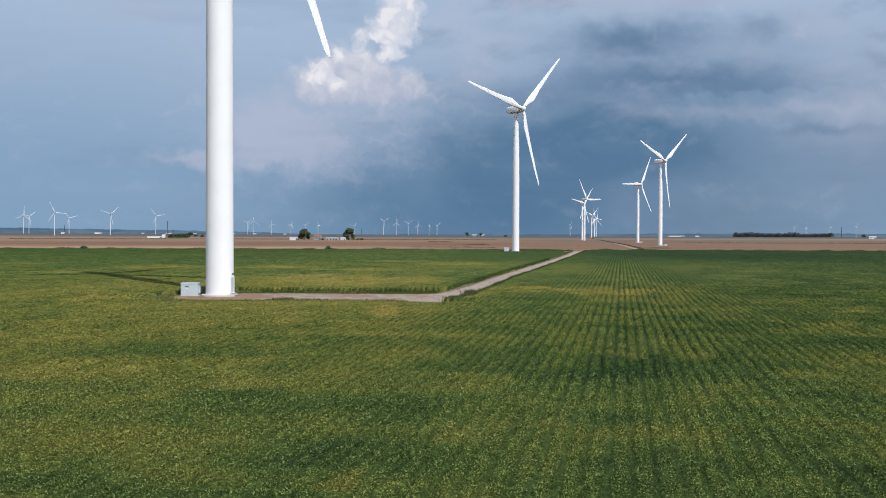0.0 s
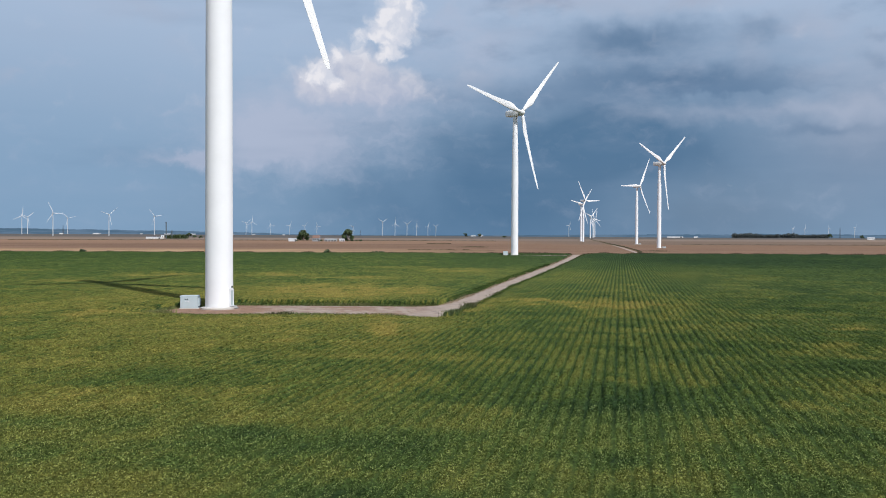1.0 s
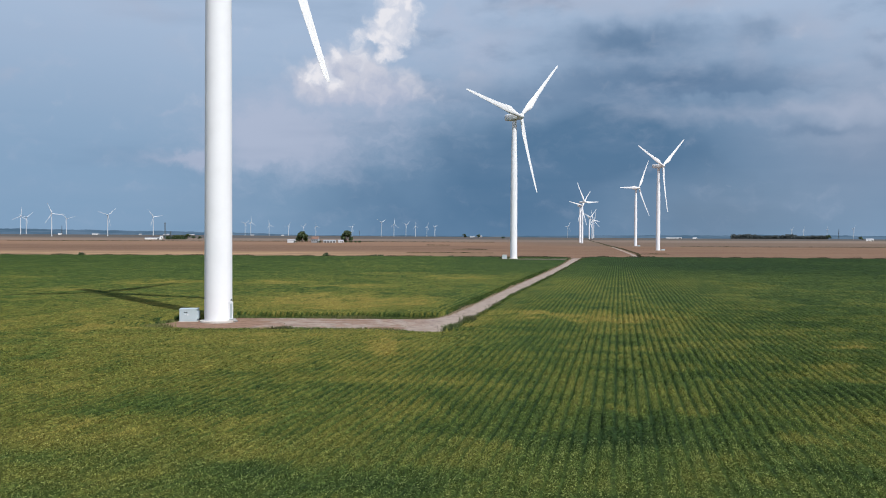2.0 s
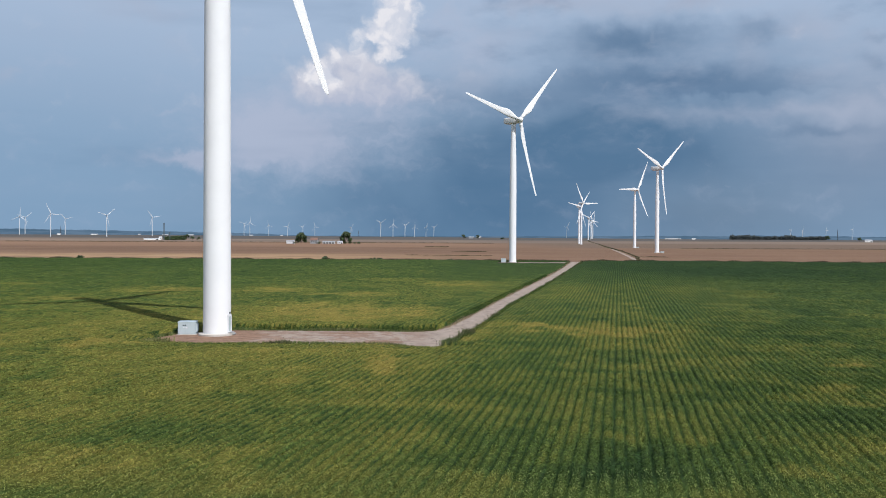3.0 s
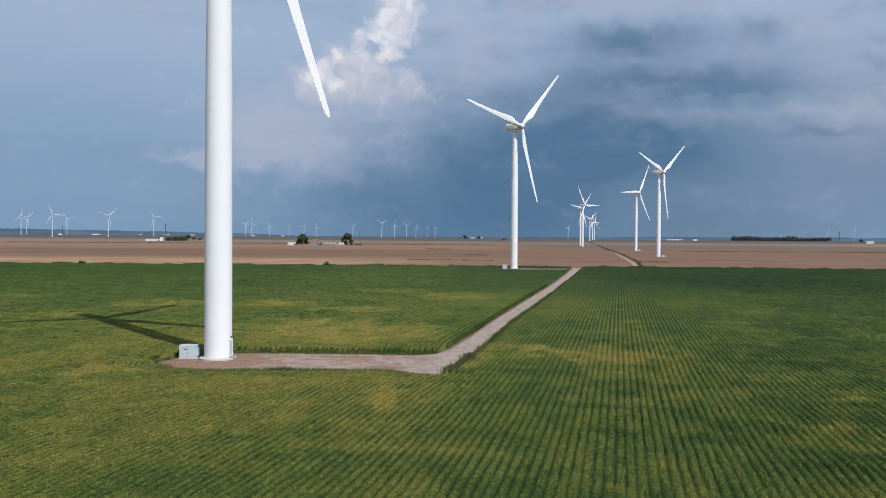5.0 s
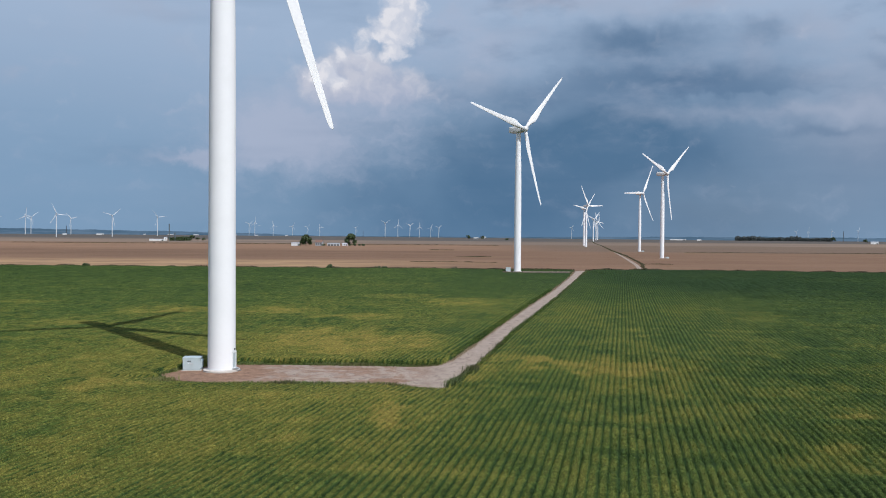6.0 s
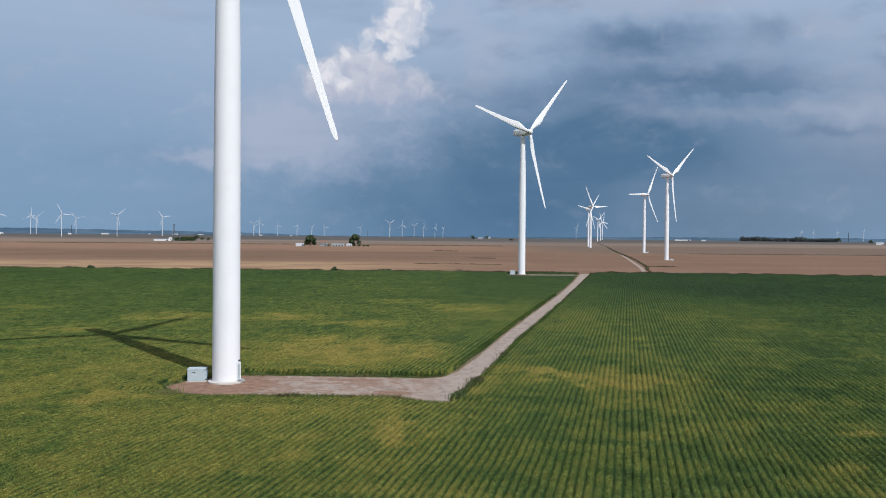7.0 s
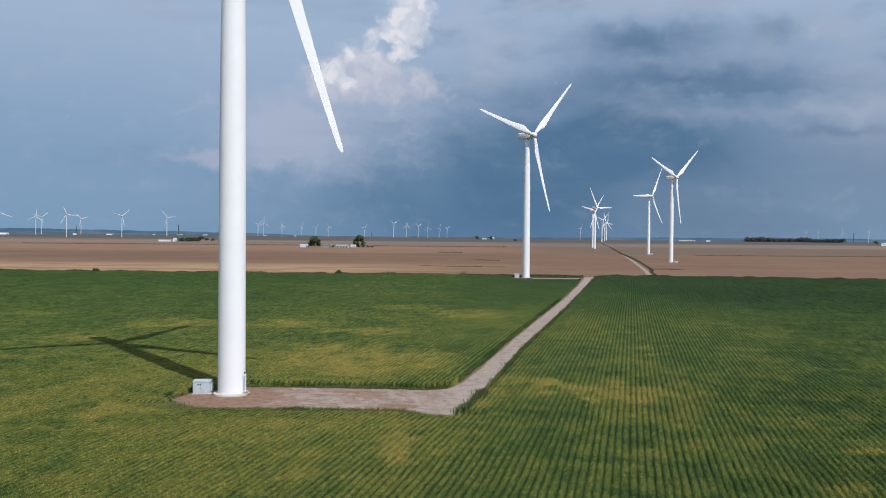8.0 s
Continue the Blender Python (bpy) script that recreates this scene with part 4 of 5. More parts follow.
# farm and grain site to the west
build_house((-792, 2372), 12, 40, 14, 3.0, 4.6, SIDING, ROOF_GREY, "long low white farm shed", "farm_shed", "shed", 0)
build_house((-772, 2385), 12, 8, 8, 7.5, 9.5, SIDING, ROOF_GREY, "small tall white farm building", "farm_building", "building", 1)


def build_grain_leg(at, tall, wide):
    z = float(land(at[0], at[1]))
    leg = thing("grain_elevator", "tall dark grain elevator tower at a farm", "grain elevator", (at[0], at[1], z))
    body = bmesh.new()
    for sx in (-1, 1):
        for sy in (-1, 1):
            box(body, sx * wide / 2 - 0.25, sx * wide / 2 + 0.25, sy * wide / 2 - 0.25, sy * wide / 2 + 0.25, -0.2, tall)
    for k in range(int(tall / wide)):
        for s in (-1, 1):
            box(body, -wide / 2, wide / 2, s * wide / 2 - 0.12, s * wide / 2 + 0.12, k * wide, k * wide + 0.3)
            box(body, s * wide / 2 - 0.12, s * wide / 2 + 0.12, -wide / 2, wide / 2, k * wide, k * wide + 0.3)
    part("mast", body, LEG_STEEL, leg)
    part("lift", box(bmesh.new(), -1.2, 1.2, -0.9, 0.9, 0, tall + 1.5, 0.05), LEG_STEEL, leg)
    part("head_box", box(bmesh.new(), -1.6, 1.6, -1.3, 1.3, tall - 1, tall + 2.2, 0.15), LEG_STEEL, leg)
    return leg


build_grain_leg((-760, 2378), 44, 1.5)
build_grain_leg((-748, 2390), 20, 1.8)


def build_mast(at, tall):
    """A far lattice mast."""
    mast = thing("lattice_mast", "thin dark lattice mast on the far plain", "mast", (at[0], at[1], float(land(at[0], at[1]))))
    bm = bmesh.new()
    for k in range(3):
        a = 2.094 * k
        foot, top = Vector((2.2 * math.cos(a), 2.2 * math.sin(a), -0.2)), Vector((0.5 * math.cos(a), 0.5 * math.sin(a), tall))
        made = box(bmesh.new(), -0.35, 0.35, -0.35, 0.35, 0, 1)
        for v in made.verts:
            v.co = foot + (top - foot) * v.co.z + Vector((v.co.x, v.co.y, 0))
        part("leg", made, DARK, mast)
    for k in range(int(tall / 5)):
        r = 2.4 - 1.8 * k * 5 / tall
        part("brace", box(bmesh.new(), -r, r, -r * 0.6, r * 0.6, k * 5 + 2.5, k * 5 + 2.9), DARK, mast)
    return mast


for at, tall in (((1888, 4085), 50), ((-1849, 4212), 42), ((-433, 4580), 30)):
    build_mast(at, tall)
build_woods("hedgerow", [(-757, 2385), (-718, 2425)], 5, 12.0, 90, 21, "low dark hedgerow beside a farm", LEAVES)
build_tree((-716, 2440), 16, 9, 13, "round dark green tree at a far farm", trunk_share=0.1)
build_tree((-705, 2460), 10, 6.5, 14, "small dark green tree at a far farm", trunk_share=0.1)
build_tree((-690, 2470), 9, 6, 15, "small dark green tree at a far farm", trunk_share=0.1)
build_house((-1890, 3600), 25, 40, 16, 5, 8, SIDING, ROOF_GREY, "long white farm shed on the far plain", "farm_shed", "shed", 0)
for east, north, long in ((-1560, 4480, 12), (-1475, 4620, 20), (-1452, 4600, 9), (-1340, 4640, 22), (-1318, 4600, 10), (-1130, 4660, 14), (-1015, 4650, 18), (-860, 4690, 14)):
    build_house((east, north), 15, long, 9, 2.6, 4.4, PALE_SIDING, ROOF_GREY, "small pale farm building on the far plain", "farm_building", "building", 0)
build_house((-1720, 3900), 25, 16, 10, 3.5, 5.5, SIDING, ROOF_GREY, "white farm shed on the far plain", "farm_shed", "shed", 0)
build_house((-1640, 4100), 20, 32, 12, 3.5, 5, SIDING, ROOF_GREY, "long white farm shed on the far plain", "farm_shed", "shed", 0)

# small farm in the middle distance
build_tree((103, 3700), 17, 10, 16, "dark green tree at a far farm", trunk_share=0.1)
build_tree((165, 3740), 15, 10, 17, "dark green tree at a far farm", trunk_share=0.1)
build_house((135, 3700), 0, 20, 10, 4.5, 8, GREY_SIDING, GREY_SIDING, "grey farmhouse between two trees")
build_bush((241, 3330), 8, 8, 60, "lone dark bush on the field road")
build_house((190, 4200), 0, 22, 10, 5, 8, PALE_SIDING, ROOF_GREY, "small pale farmhouse on the far plain")

# east side: sheds, woods and single trees
build_house((1150, 4250), -10, 75, 18, 3.5, 5, SIDING, ROOF_GREY, "long white livestock shed on the far plain", "farm_shed", "shed", 0)
build_house((1165, 3950), -10, 18, 12, 3.5, 6, SIDING, ROOF_GREY, "white farm shed on the far plain", "farm_shed", "shed", 0)
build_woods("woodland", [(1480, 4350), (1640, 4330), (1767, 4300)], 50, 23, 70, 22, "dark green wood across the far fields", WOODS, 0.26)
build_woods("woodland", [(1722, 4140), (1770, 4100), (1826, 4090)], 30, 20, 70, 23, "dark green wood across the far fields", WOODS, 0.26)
build_tree((1795, 3985), 21, 14, 18, "dark green tree at the edge of a wood", trunk_share=0.08)
build_tree((1520, 3115), 15, 9, 19, "dark green tree beside a white farm building", trunk_share=0.08)
build_house((1425, 2860), -20, 22, 12, 5, 8.5, SIDING, ROOF_GREY, "white farm building on the eastern fields", "farm_building", "building", 2)
build_house((1462, 2800), -20, 16, 10, 4, 7, SIDING, ROOF_GREY, "white farm building on the eastern fields", "farm_building", "building", 1)


def build_backdrop():
    """The hazy last rise of the plain with its tree belts, along the horizon."""
    a = np.radians(np.arange(-60.0, 60.0, 0.02))
    d = np.degrees(a)
    rise = np.interp(d, [-60, -24, -17, -13, -8, 2, 9, 16, 24, 60], [40, 37, 32, 22, 14, 14, 19, 22, 21, 23])
    belt = np.clip(smooth_noise(d, 0 * d, 1.3, 51) - 0.35, 0, 1) * 9 + np.clip(smooth_noise(d, 0 * d, 0.3, 52) - 0.4, 0, 1) * 5 + smooth_noise(d, 0 * d, 0.07, 53) * 2
    top = rise + belt * np.interp(d, [-15, -8, 8, 14], [1.0, 0.35, 0.35, 0.8])
    x, y = 4920 * np.sin(a), 4920 * np.cos(a)
    k = np.arange(len(a) - 1)
    verts = np.concatenate([np.stack([x, y, 0 * x - 3], 1), np.stack([x, y, top], 1)])
    faces = np.stack([k, k + 1, k + 1 + len(a), k + len(a)], 1)
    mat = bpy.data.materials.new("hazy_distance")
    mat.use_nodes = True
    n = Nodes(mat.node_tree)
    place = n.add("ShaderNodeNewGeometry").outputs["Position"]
    # haze is put into this blue tint, which glows by itself
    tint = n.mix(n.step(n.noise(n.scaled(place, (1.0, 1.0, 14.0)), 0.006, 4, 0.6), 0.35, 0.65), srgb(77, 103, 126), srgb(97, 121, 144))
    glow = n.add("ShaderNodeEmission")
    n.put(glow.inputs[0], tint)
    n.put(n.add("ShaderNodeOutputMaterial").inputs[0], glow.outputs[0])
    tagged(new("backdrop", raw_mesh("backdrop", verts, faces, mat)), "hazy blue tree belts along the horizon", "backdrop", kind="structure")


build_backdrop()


# ---------------------------------------------------------------- grass verges and weeds
def tuft_strip(name, line, width, tall, per_metre, seed, mat, label, gap=0.5, blade=0.05):
    """Grass blades and weed leaves along a line."""
    rng = np.random.default_rng(seed)
    spots = np.array(pieces_between(line, gap))
    pick = spots[rng.integers(0, len(spots), int(len(spots) * gap * per_metre))]
    m = len(pick)
    off = rng.normal(size=m) * width * 0.35
    x = pick[:, 0] - np.sin(pick[:, 2]) * off + rng.uniform(-gap, gap, m) * np.cos(pick[:, 2])
    y = pick[:, 1] + np.cos(pick[:, 2]) * off + rng.uniform(-gap, gap, m) * np.sin(pick[:, 2])
    h = tall * (0.35 + 0.9 * smooth_noise(x, y, 6.0, seed)) * rng.uniform(0.5, 1.15, m)
    a = rng.uniform(0, 2 * math.pi, m)
    lean = rng.uniform(0.1, 0.6, m) * h
    b = blade * rng.uniform(0.6, 1.5, m)
    z = land(x, y)
    foot = np.stack([x, y, z - 0.02], 1)
    side = np.stack([np.cos(a), np.sin(a), np.zeros(m)], 1) * b[:, None]
    bend = np.stack([-np.sin(a), np.cos(a), np.zeros(m)], 1) * lean[:, None]
    up = np.stack([np.zeros(m), np.zeros(m), h], 1)
    verts = np.stack([foot - side, foot + side, foot + up * 0.65 + bend * 0.4 + side * 0.9, foot + up + bend, foot + up * 0.6 + bend * 0.4 - side * 0.9], 1).reshape(-1, 3)
    base = np.arange(m)[:, None] * 5
    faces = np.concatenate([base + np.array([[0, 1, 2]]), base + np.array([[0, 2, 4]]), base + np.array([[4, 2, 3]])])
    ob = new(name, raw_mesh(name, verts, faces, mat))
    return tagged(ob, label, "grass", kind="stuff")


tuft_strip("verge_grass", [(px + 0.6, py) for px, py in ROAD_RIGHT], 1.2, 0.62, 65, 71, WEEDS, "rough dark weeds along the gravel road", blade=0.035)
tuft_strip("verge_grass", [(px - 0.4, py) for px, py in ROAD_LEFT], 1.0, 0.40, 70, 72, STRAW, "dry tan grass along the gravel road", blade=0.035)
tuft_strip("verge_grass", [(px - 1.0, py) for px, py in ROAD_LEFT], 1.0, 0.55, 50, 78, WEEDS, "dark weeds between the gravel road and the crop", blade=0.035)
tuft_strip("verge_grass", YARD_FRONT, 0.9, 0.55, 70, 73, GRASS, "grass along the edge of the gravel yard")
tuft_strip("verge_grass", YARD_BACK + [ROAD_LEFT[0]], 0.8, 0.5, 90, 74, GRASS, "dark weeds behind the gravel yard")
tuft_strip("weed_clump", [(0.8, 112.4), (2.2, 118.5), (4.6, 128.0)], 1.2, 1.0, 120, 61, WEEDS, "tall dark weeds at the bend of the gravel road", blade=0.04)
tuft_strip("weed_clump", [(-22.5, 113.4), (-19.5, 113.4)], 1.3, 0.75, 130, 62, WEEDS, "dark weed clump at the edge of the yard", blade=0.04)
tuft_strip("weed_clump", [(-43.0, 121.0), (-40.3, 123.5), (-39.6, 127.5)], 1.6, 0.6, 120, 63, GRASS, "pale grass at the edge of the yard", blade=0.04)
tuft_strip("verge_grass", [(-47, 119.5), (-44, 117.0), (-40, 115.2), (-36, 114.6)], 2.6, 0.85, 190, 64, PALE_GRASS, "pale dry grass at the end of the gravel yard", blade=0.04)
EDGE = [(-340, 512), (-208, 514), (-120, 509), (-60, 509), (0, 511), (40, 505), (76, 506)]
EDGE_EAST = [(84, 506), (100, 513), (137, 514), (170, 509), (200, 503), (245, 495), (340, 480)]
tuft_strip("field_margin", EDGE, 3.0, 1.3, 34, 75, DRY_WEEDS, "brownish weedy margin between the green and dry fields", 1.0, 0.18)
tuft_strip("field_margin", EDGE_EAST, 3.0, 1.3, 34, 76, DRY_WEEDS, "brownish weedy margin between the green and dry fields", 1.0, 0.18)
tuft_strip("field_track", [(330, 1795), (233, 1196), (180, 839), (158, 708), (143, 622), (134, 585), (125, 534)], 1.6, 0.5, 6, 77, DRY_WEEDS, "dark weeds along the field road", 1.0, 0.3)
tuft_strip("field_track", [(600, 3500), (467, 2700), (330, 1795), (234, 1196), (190, 900)], 1.8, 0.8, 6, 70, DRY_WEEDS, "dark weeds along the field road", 1.0, 0.45)
DITCHES = [[(-900, 1790), (-480, 1830), (-250, 1850), (0, 1840), (115, 1830)], [(-20, 1195), (12, 1190)], [(13, 830), (44, 826)], [(-25, 660), (-5, 655), (40, 650)],
           [(320, 1140), (580, 1150), (1050, 1130)], [(143, 637), (168, 634)]]
for k, line in enumerate(DITCHES):
    tuft_strip("ditch_grass", line, 2.4, 0.25 + 0.0006 * line[0][1], 5, 80 + k, DRY_WEEDS, "dark weedy ditch line in the dry fields", 1.5, 0.5)
for k, (bx, by, bh, bs) in enumerate([(-68, 509, 2.6, 3.2), (-40, 510, 1.8, 3.6), (-35, 510.5, 1.9, 3.0), (-215, 514, 2.2, 5.5), (6, 511, 1.3, 3.0), (-125, 509, 1.7, 3.2)]):
    build_bush((bx, by), bh, bs, 90 + k, "dark green bush on the field margin", 240, "margin bushes")


# ---------------------------------------------------------------- soybean crop
ROW, TURN_ROWS = 0.78, radians(11.7)
# patches where the crop ripens first (amount above 0) or is darker green: east, north, half width, half depth, amount
PATCHES_NEAR = [(-20, 51, 4.6, 5, 0.22), (-24, 55, 3, 2, 0.12), (-13, 53, 1.5, 2, 0.16), (9, 61, 1.5, 2, 0.14), (12, 59, 1, 2, 0.18), (18, 59, 2, 3.3, 0.16),
                (27, 57, 2, 2.2, 0.15), (22, 48, 2, 1.6, 0.11), (4, 48, 1, 1.2, 0.14), (-4, 28, 0.8, 1, 0.2), (11, 35, 1.3, 2, 0.12), (15, 34, 1, 1.2, 0.15), (11, 27, 1.6, 1, 0.14),
                (9, 49, 4.5, 3.2, -0.11), (-19, 60, 4.4, 2.4, -0.10), (-3, 51, 2.3, 3.8, -0.09), (-9, 41, 3.5, 2.4, -0.13), (-12, 36, 1.7, 1.5, -0.08)]
PATCHES_MIDDLE = [(-42, 109, 4, 3.5, 0.26), (-7, 92, 2.4, 6.5, 0.36), (-15, 86, 3, 4.3, 0.20), (14, 130, 3, 5, 0.54), (8, 138, 3.4, 5, 0.24), (5, 122, 2, 5, 0.22), (19, 126, 1.5, 9, 0.30),
                  (25, 126, 4, 7.5, 0.36), (31, 128, 1.6, 4.3, 0.24), (36, 77, 1.8, 4.7, 0.36), (45, 92, 2.4, 3, 0.34), (13, 92, 2.7, 2.5, 0.16), (-22, 78, 6, 7.5, 0.11),
                  (-49, 105, 5, 4.5, -0.14), (-46, 84, 9, 12, -0.20), (-15, 76, 6, 5, -0.13), (3, 78, 12, 4, -0.09), (12, 106, 7, 3.9, -0.13), (45, 119, 9, 12, -0.10)]
PATCHES_FAR = [(26, 125, 22, 36, 0.075), (24, 215, 20, 75, 0.07), (150, 190, 60, 70, -0.09), (-17, 157, 16, 15, 0.30), (-6, 161, 5.5, 6.5, 0.17), (-67, 217, 13, 8, 0.28), (-42, 218, 9, 8, 0.24), (-21, 202, 9.5, 6.5, 0.26), (-81, 184, 7, 7, 0.18), (-116, 235, 9, 9, 0.10),
               (-14, 272, 10, 10, 0.20), (4, 251, 10, 12, 0.24), (39, 173, 1.6, 8, 0.16), (69, 221, 13, 20, 0.10), (129, 321, 34, 60, -0.12), (89, 361, 20, 38, -0.08)]


def ripeness(x, y):
    """How far the crop has turned from green to yellow."""
    s, c = math.sin(TURN_ROWS), math.cos(TURN_ROWS)
    u, v = x * c - y * s, x * s + y * c
    calm = 1 - 0.5 * np.clip((y - 160) / 90, 0, 1)
    r = 0.29 + calm * (0.22 * (smooth_noise(u, v * 0.6, 11.0, 5) - 0.5) + 0.26 * (smooth_noise(u, v * 0.7, 3.4, 6) - 0.5) + 0.16 * (smooth_noise(u * 1.2, v * 0.5, 1.3, 7) - 0.5) + 0.20 * (smooth_noise(u * 0.22, v, 2.4, 10) - 0.5))
    r += 0.14 * (1 - calm) * (smooth_noise(u, v, 60.0, 9) - 0.5)
    r += 0.14 * np.clip((6 - x) / 18, 0, 1) * np.clip((190 - y) / 60, 0, 1)
    r -= (0.12 - 0.04 * np.clip(-x / 60, 0, 1)) * np.clip((y - 230) / 60, 0, 1) + 0.11 * np.clip((-x - 42) / 30, 0, 1) * np.clip((y - 70) / 40, 0, 1) + 0.04 * np.clip((46 - y) / 14, 0, 1)
    # darker green towards the far edge, strongest in the east
    r -= 0.13 * np.clip((y - 300) / 60, 0, 1) * np.clip((x - 20) / 90, 0, 1) + 0.08 * np.clip((y - 330) / 90, 0, 1)
    r += 0.12 * np.clip((y - 84) / 16, 0, 1) * np.clip((150 - y) / 30, 0, 1) * np.clip((8 - x) / 14, 0, 1)
    r += 0.08 * np.clip((62 - y) / 20, 0, 1) * np.clip((14 - np.abs(x + 8)) / 14 + 0.35, 0.1, 1) - 0.05 * np.exp(-((x - 2) / 9) ** 2) * np.clip((70 - y) / 30, 0, 1)
    wx, wy = x + 4.0 * (smooth_noise(x, y, 4.0, 31) - 0.5) + 2.0 * (smooth_noise(x, y, 1.5, 33) - 0.5), y + 10.0 * (smooth_noise(x, y, 5.0, 32) - 0.5) * np.clip(y / 90, 0.4, 1.5)
    for px, py, ra, rb, amount in PATCHES_NEAR + PATCHES_MIDDLE + PATCHES_FAR:
        d = ((wx - px) / ra) ** 2 + ((wy - py) / rb) ** 2
        ragged_edge = 0.35 + 1.3 * smooth_noise(u * 1.1, v * 0.9, 2.6, 8)
        r = r + (1.1 + 0.45 * np.clip((y - 60) / 40, 0, 1)) * amount * np.exp(-d * d * 0.7) * ragged_edge
    return r


def drift(row, v):
    """Side step of a sown row: the seeder wanders, and its passes of 16 rows don't meet exactly."""
    lane = np.floor(np.asarray(row) / 16.0)
    return 0.07 * (smooth_noise(lane * 9.7, np.zeros_like(lane), 1.0, 41) - 0.5) + 0.07 * (smooth_noise(row * 5.3, v * 0.0, 1.0, 42) - 0.5) + 0.10 * (smooth_noise(row * 3.1, v, 2.6, 43) - 0.5)


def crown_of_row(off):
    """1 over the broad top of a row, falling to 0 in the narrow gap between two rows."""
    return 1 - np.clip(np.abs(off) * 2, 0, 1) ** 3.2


def row_shade(off, x, y):
    """The uppermost leaves ripen first; shade down in the gaps is painted in as darker green."""
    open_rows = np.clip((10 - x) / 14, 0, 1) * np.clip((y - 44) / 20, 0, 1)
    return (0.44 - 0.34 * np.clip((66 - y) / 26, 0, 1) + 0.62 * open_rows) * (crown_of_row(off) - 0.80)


def keep_crop(x, y):
    """Within the field and off the yard, roads and tracks."""
    edge = np.interp(x, [p[0] for p in EDGE + EDGE_EAST], [p[1] for p in EDGE + EDGE_EAST]) - 2.0
    ok = (y > -60) & (y < edge) & (np.abs(x) < np.maximum(0.565 * y + 14, 45))
    ok &= ~inside(x, y, YARD)
    ok &= np.hypot(x - 38.5, y - 487.5) > 6.5
    ok &= ~((y > 476) & (y < 489) & (x > 33) & (x < 78))
    return ok


def stand(x, y, off):
    """Height of the crop at a place, off: share of a row's width from the row's middle. Short beside the yard and the road."""
    front = np.interp(x, [p[0] for p in YARD_FRONT[8::-1]], [p[1] for p in YARD_FRONT[8::-1]])
    near = np.where((x > -46) & (x < 4), front - y, 99.0)
    near = np.where(near < 0, 99.0, near + np.clip(-36 - x, 0, 12) + np.clip(x, 0, 4))
    lane = (x - np.interp(y, [p[1] for p in ROAD_RIGHT], [p[0] for p in ROAD_RIGHT])) * 1.6
    lane = np.where((y > 112) & (lane > -1), np.clip(lane, 0, None), 99.0)
    short = np.clip(0.30 + 0.70 * np.minimum(near / 13.0, lane / 11.0), 0.30, 1.0)
    short = np.where((y > 446) & (y < 480) & (x > 30) & (x < 84), np.minimum(short, 0.12), short)
    verge = np.interp(y, [p[1] for p in ROAD_LEFT], [p[0] for p in ROAD_LEFT]) - x
    short = np.where((y > 138) & (verge > -1), np.minimum(short, np.clip(0.25 + verge * 0.25, 0.25, 1.0)), short)
    vigour = 0.82 + 0.26 * smooth_noise(x, y, 9.0, 12) + 0.10 * smooth_noise(x, y, 2.0, 13)
    # the rows close over one another in places
    s, c = math.sin(TURN_ROWS), math.cos(TURN_ROWS)
    u, v = x * c - y * s, x * s + y * c
    closed = np.clip((x - 2) / 12, 0, 1) * np.clip((72 - y) / 24, 0.5, 1)
    shut = 0.54 + 0.13 * closed + 0.34 * smooth_noise(u * 1.0, v * 0.35, 0.9, 17) * (0.45 + 0.9 * smooth_noise(u, v, 11.0, 18)) + (0.34 + 0.12 * closed) * np.clip((54 - y) / 18, 0, 1)
    low = np.clip(shut, 0.60 + 0.15 * closed, 0.97)
    return (low + (1 - low) * crown_of_row(off)) * 0.92 * vigour * short


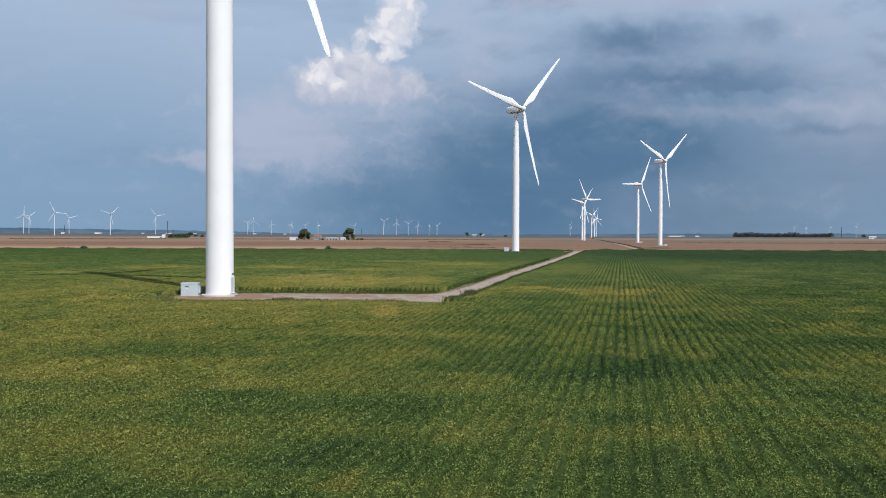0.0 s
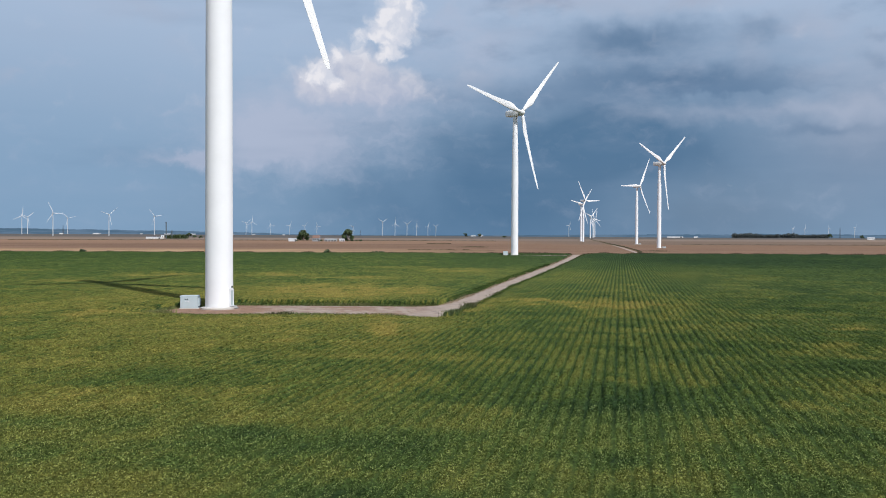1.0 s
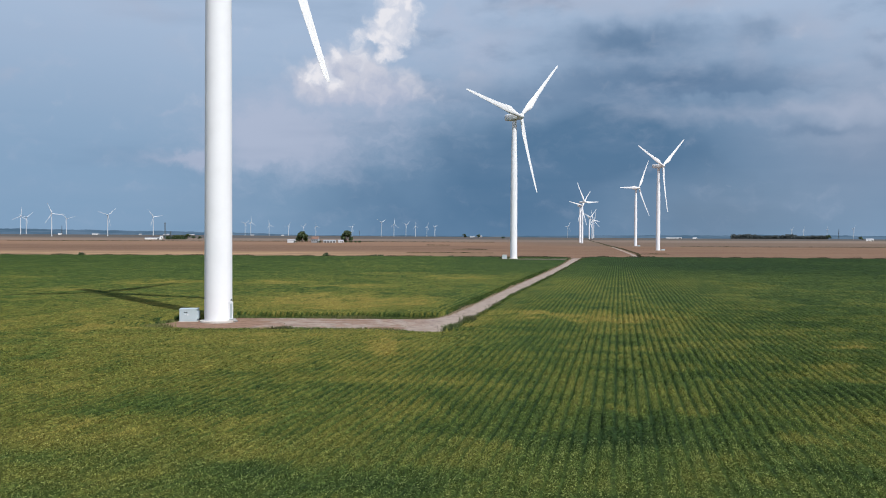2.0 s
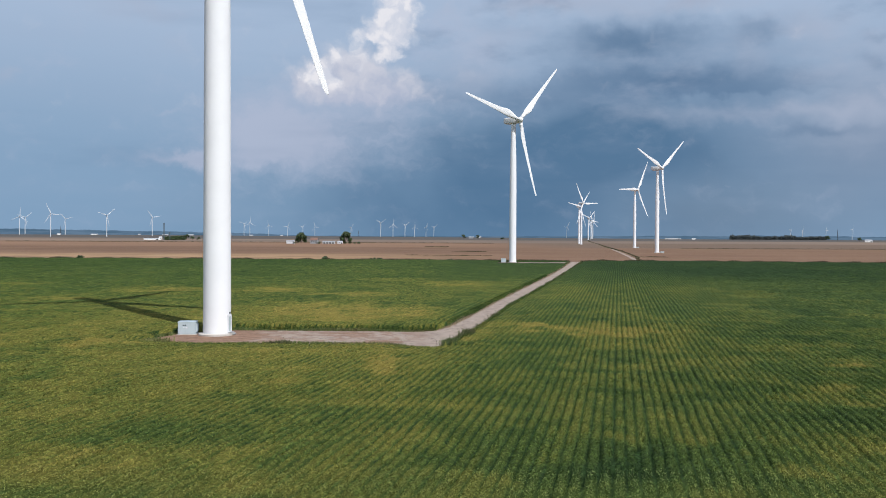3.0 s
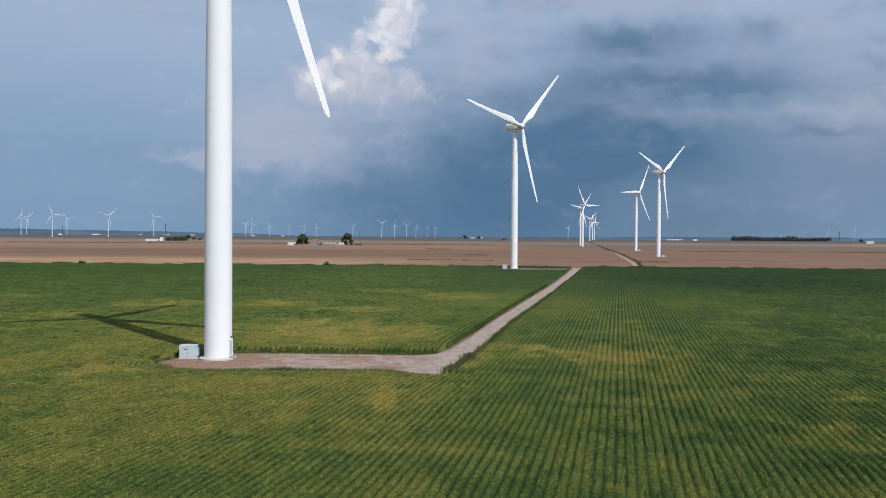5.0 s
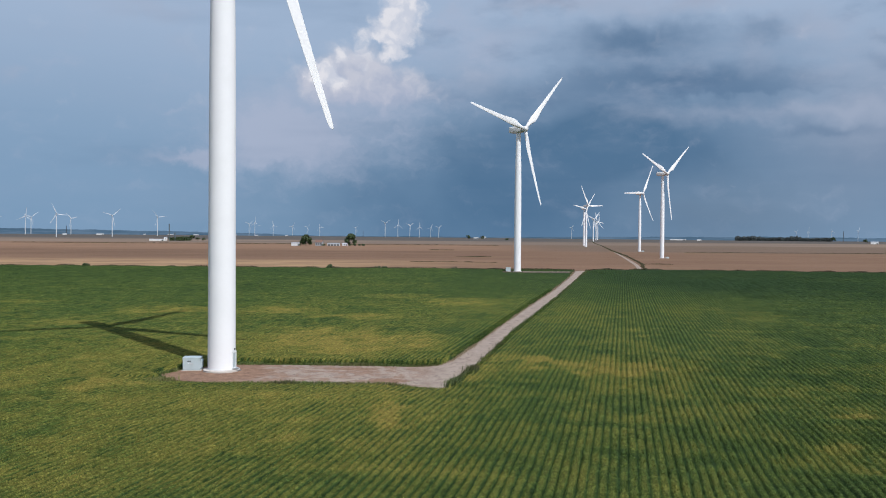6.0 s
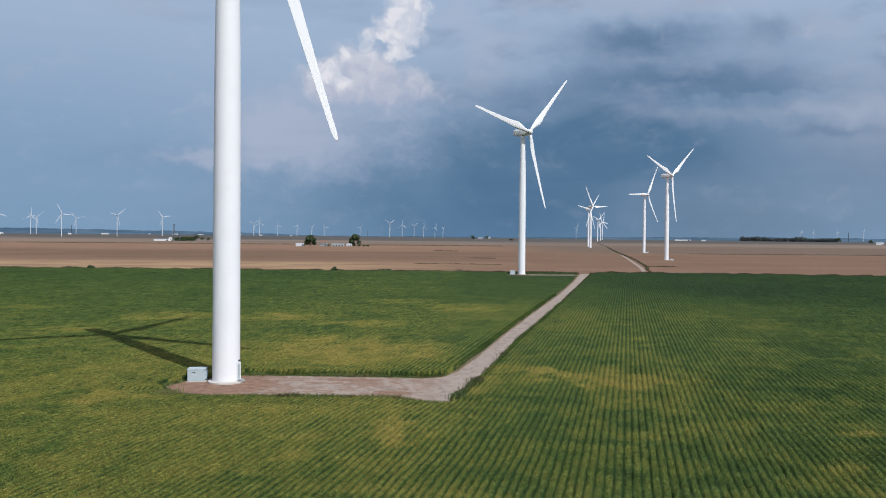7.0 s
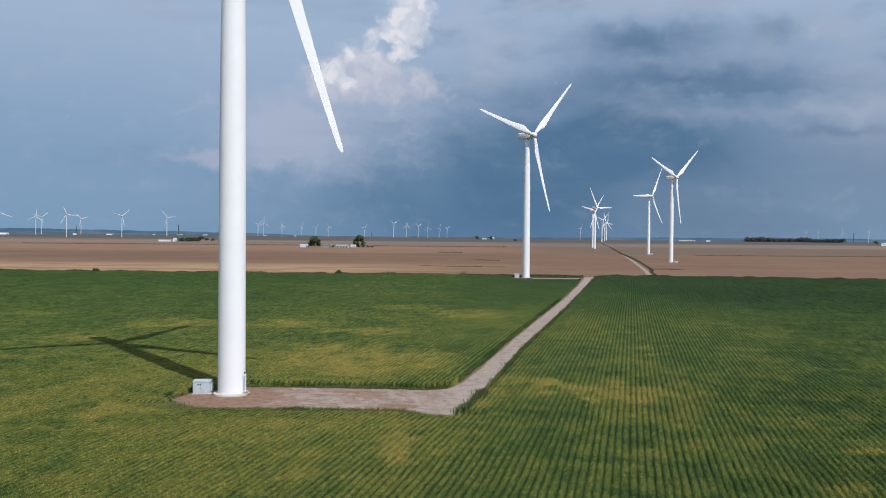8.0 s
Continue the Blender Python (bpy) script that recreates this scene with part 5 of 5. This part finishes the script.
def canopy(name, v0, v1, dv, across, seed, label):
    """Rows of crop as rounded, lumpy ridges."""
    rng = np.random.default_rng(seed)
    s, c = math.sin(TURN_ROWS), math.cos(TURN_ROWS)
    half = max(0.62 * v1 + 20, 70.0)
    rows = np.arange(math.floor((-half - v1 * 0.3) / ROW), math.ceil(half / ROW))
    w = np.linspace(-0.5, 0.5, across + 1)[:-1]
    u = ((rows[:, None] + w[None, :]) * ROW).ravel()
    v = np.arange(v0, v1 + dv * 1.6, dv)
    U, V = np.meshgrid(u, v, indexing="ij")
    off = np.broadcast_to(np.tile(w, len(rows))[:, None], U.shape).ravel()
    row = np.repeat(rows, across)[:, None] + 0.0 * V
    V2, U2 = V + rng.uniform(-0.3, 0.3, V.shape) * dv, U + rng.uniform(-0.04, 0.04, V.shape) + drift(row, V)
    x, y = (U2 * c + V2 * s).ravel(), (-U2 * s + V2 * c).ravel()
    nu, nv = len(u), len(v)
    k = (np.arange(nu - 1)[:, None] * nv + np.arange(nv - 1)[None, :]).ravel()
    ok = keep_crop(x, y)
    k = k[ok[k] & ok[k + 1] & ok[k + nv] & ok[k + nv + 1]]
    faces = np.stack([k, k + nv, k + nv + 1, k + 1], 1)
    used = np.zeros(x.size, dtype=bool)
    used[faces.ravel()] = True
    index = np.cumsum(used) - 1
    x, y, off, along = x[used], y[used], off[used], V.ravel()[used]
    z = stand(x, y, off) + np.clip(rng.normal(size=x.size), -2, 2) * 0.065
    # the rim of the crop comes down to the soil
    rim = np.bincount(index[faces].ravel(), minlength=len(x)) < 4
    z[rim & (along > v0 + dv * 0.5) & (along < v[-1] - dv * 0.5)] = 0.02
    # the leaf value also paints shade: darker towards the gaps
    values = {"ripe_shade": ripeness(x, y) + row_shade(off, x, y), "leaf": (0.25 + rng.random(len(x)) * 0.5) * (0.8 + 0.2 * np.clip(np.cos(off * math.pi), 0, 1))}
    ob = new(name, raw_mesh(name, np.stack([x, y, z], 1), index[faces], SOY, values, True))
    return tagged(ob, label, "crop", kind="stuff")


def crop_leaves(name, y0, y1, density, size, seed, label, corners=4, spread=1.0, fade=None):
    """Single leaves over the rows."""
    rng = np.random.default_rng(seed)
    s, c = math.sin(TURN_ROWS), math.cos(TURN_ROWS)
    m = int(density * (1.13 * (y0 + y1) / 2 + 28) * (y1 - y0))
    y = np.sqrt(rng.uniform((y0 + 25) ** 2, (y1 + 25) ** 2, m)) - 25
    x = rng.uniform(-1, 1, m) * (0.565 * y + 14)
    u, v = x * c - y * s, x * s + y * c
    off = np.clip(rng.uniform(-0.40, 0.40, m) + rng.normal(size=m) * 0.03 * (1 + np.clip((52 - y) / 18, 0, 1)), -0.5, 0.5)
    row = np.floor(u / ROW)
    u = (row + off) * ROW + drift(row, v)
    x, y = u * c + v * s, -u * s + v * c
    ok = keep_crop(x, y)
    if fade:
        ok &= rng.random(m) > (y - fade) / (y1 - fade)
    x, y, off = x[ok], y[ok], off[ok]
    m = len(x)
    z = stand(x, y, off) + rng.uniform(-0.07, 0.12, m)
    a, tip, roll = rng.uniform(0, 2 * math.pi, m), rng.normal(size=m) * 0.55 - 0.1, rng.normal(size=m) * 0.65
    d = np.stack([np.cos(a) * np.cos(tip), np.sin(a) * np.cos(tip), np.sin(tip)], 1)
    side = np.stack([-np.sin(a) * np.cos(roll), np.cos(a) * np.cos(roll), np.sin(roll)], 1)
    length = (size * rng.uniform(0.6, 1.35, m))[:, None]
    p = np.stack([x, y, z], 1)
    if corners == 4:
        verts = [p - d * length * 0.5, p + side * length * 0.38, p + d * length * 0.5, p - side * length * 0.38]
    else:
        verts = [p - d * length * 0.45 + side * length * 0.3, p + d * length * 0.55, p - d * length * 0.45 - side * length * 0.5]
    verts = np.stack(verts, 1).reshape(-1, 3)
    # row shade put into the colour: leaves darken away from the row's middle
    ripe_shade, leaf = np.repeat(ripeness(x, y) + row_shade(off, x, y), corners), np.repeat((0.5 + (rng.random(m) - 0.5) * spread) * (0.72 + 0.32 * crown_of_row(off)), corners)
    ob = new(name, raw_mesh(name, verts, np.arange(m * corners).reshape(-1, corners), SOY_LEAF, {"ripe_shade": ripe_shade, "leaf": leaf}))
    return tagged(ob, label, "crop", kind="stuff")


LABEL = "green soybean rows turning yellow in patches"
canopy("soybean_rows", 18.0, 140.0, 0.78, 6, 101, LABEL)
canopy("soybean_rows", 140.0, 300.0, 1.8, 4, 102, LABEL)
canopy("soybean_rows", 300.0, 600.0, 4.0, 4, 103, LABEL)
canopy("soybean_rows", -75.0, 18.0, 1.6, 4, 108, LABEL)
crop_leaves("soybean_leaves", 20.0, 34.0, 820, 0.062, 104, LABEL, 3)
crop_leaves("soybean_leaves", 34.0, 50.0, 430, 0.078, 107, LABEL, 3)
crop_leaves("soybean_leaves", 50.0, 92.0, 105, 0.105, 105, LABEL, 3, 0.62, 62.0)
crop_leaves("soybean_leaves", 72.0, 165.0, 20, 0.150, 106, LABEL, 3, 0.55, 100.0)


def edge_leaves(line, side, per_metre, tall, seed):
    """Plants at the rim of the crop, seen from the side. side: to which side of the line they stand."""
    rng = np.random.default_rng(seed)
    spots = np.array(pieces_between(line, 0.5))
    pick = spots[rng.integers(0, len(spots), int(len(spots) * 0.5 * per_metre))]
    m = len(pick)
    off = side * (0.15 + rng.random(m) ** 1.3 * 1.1)
    x = pick[:, 0] - np.sin(pick[:, 2]) * off + rng.uniform(-0.4, 0.4, m) * np.cos(pick[:, 2])
    y = pick[:, 1] + np.cos(pick[:, 2]) * off + rng.uniform(-0.4, 0.4, m) * np.sin(pick[:, 2])
    z = rng.random(m) ** 0.8 * tall * (0.65 + 0.5 * smooth_noise(x, y, 1.2, seed)) * np.clip(0.35 + np.abs(off) * 0.9, 0, 1)
    d = rng.normal(size=(m, 3))
    d /= np.linalg.norm(d, axis=1)[:, None]
    e = np.cross(d, rng.normal(size=(m, 3)))
    e /= np.maximum(np.linalg.norm(e, axis=1), 1e-3)[:, None]
    size = rng.uniform(0.09, 0.2, m)[:, None]
    p = np.stack([x, y, z], 1)
    verts = np.stack([p - d * size * 0.5, p + e * size * 0.38, p + d * size * 0.5, p - e * size * 0.38], 1).reshape(-1, 3)
    values = {"ripe_shade": np.repeat(ripeness(x, y) * 0.6, 4), "leaf": np.repeat(rng.random(m) * 0.8, 4)}
    ob = new("soybean_rim", raw_mesh("soybean_rim", verts, np.arange(m * 4).reshape(-1, 4), SOY_LEAF, values))
    return tagged(ob, "leafy rim of the soybean field beside the gravel", "crop", kind="stuff")


edge_leaves(YARD_BACK + [ROAD_LEFT[0]], 1, 300, 0.85, 111)
edge_leaves(ROAD_LEFT[:7], 1, 130, 0.85, 112)
edge_leaves(ROAD_RIGHT[:7], -1, 130, 0.6, 113)
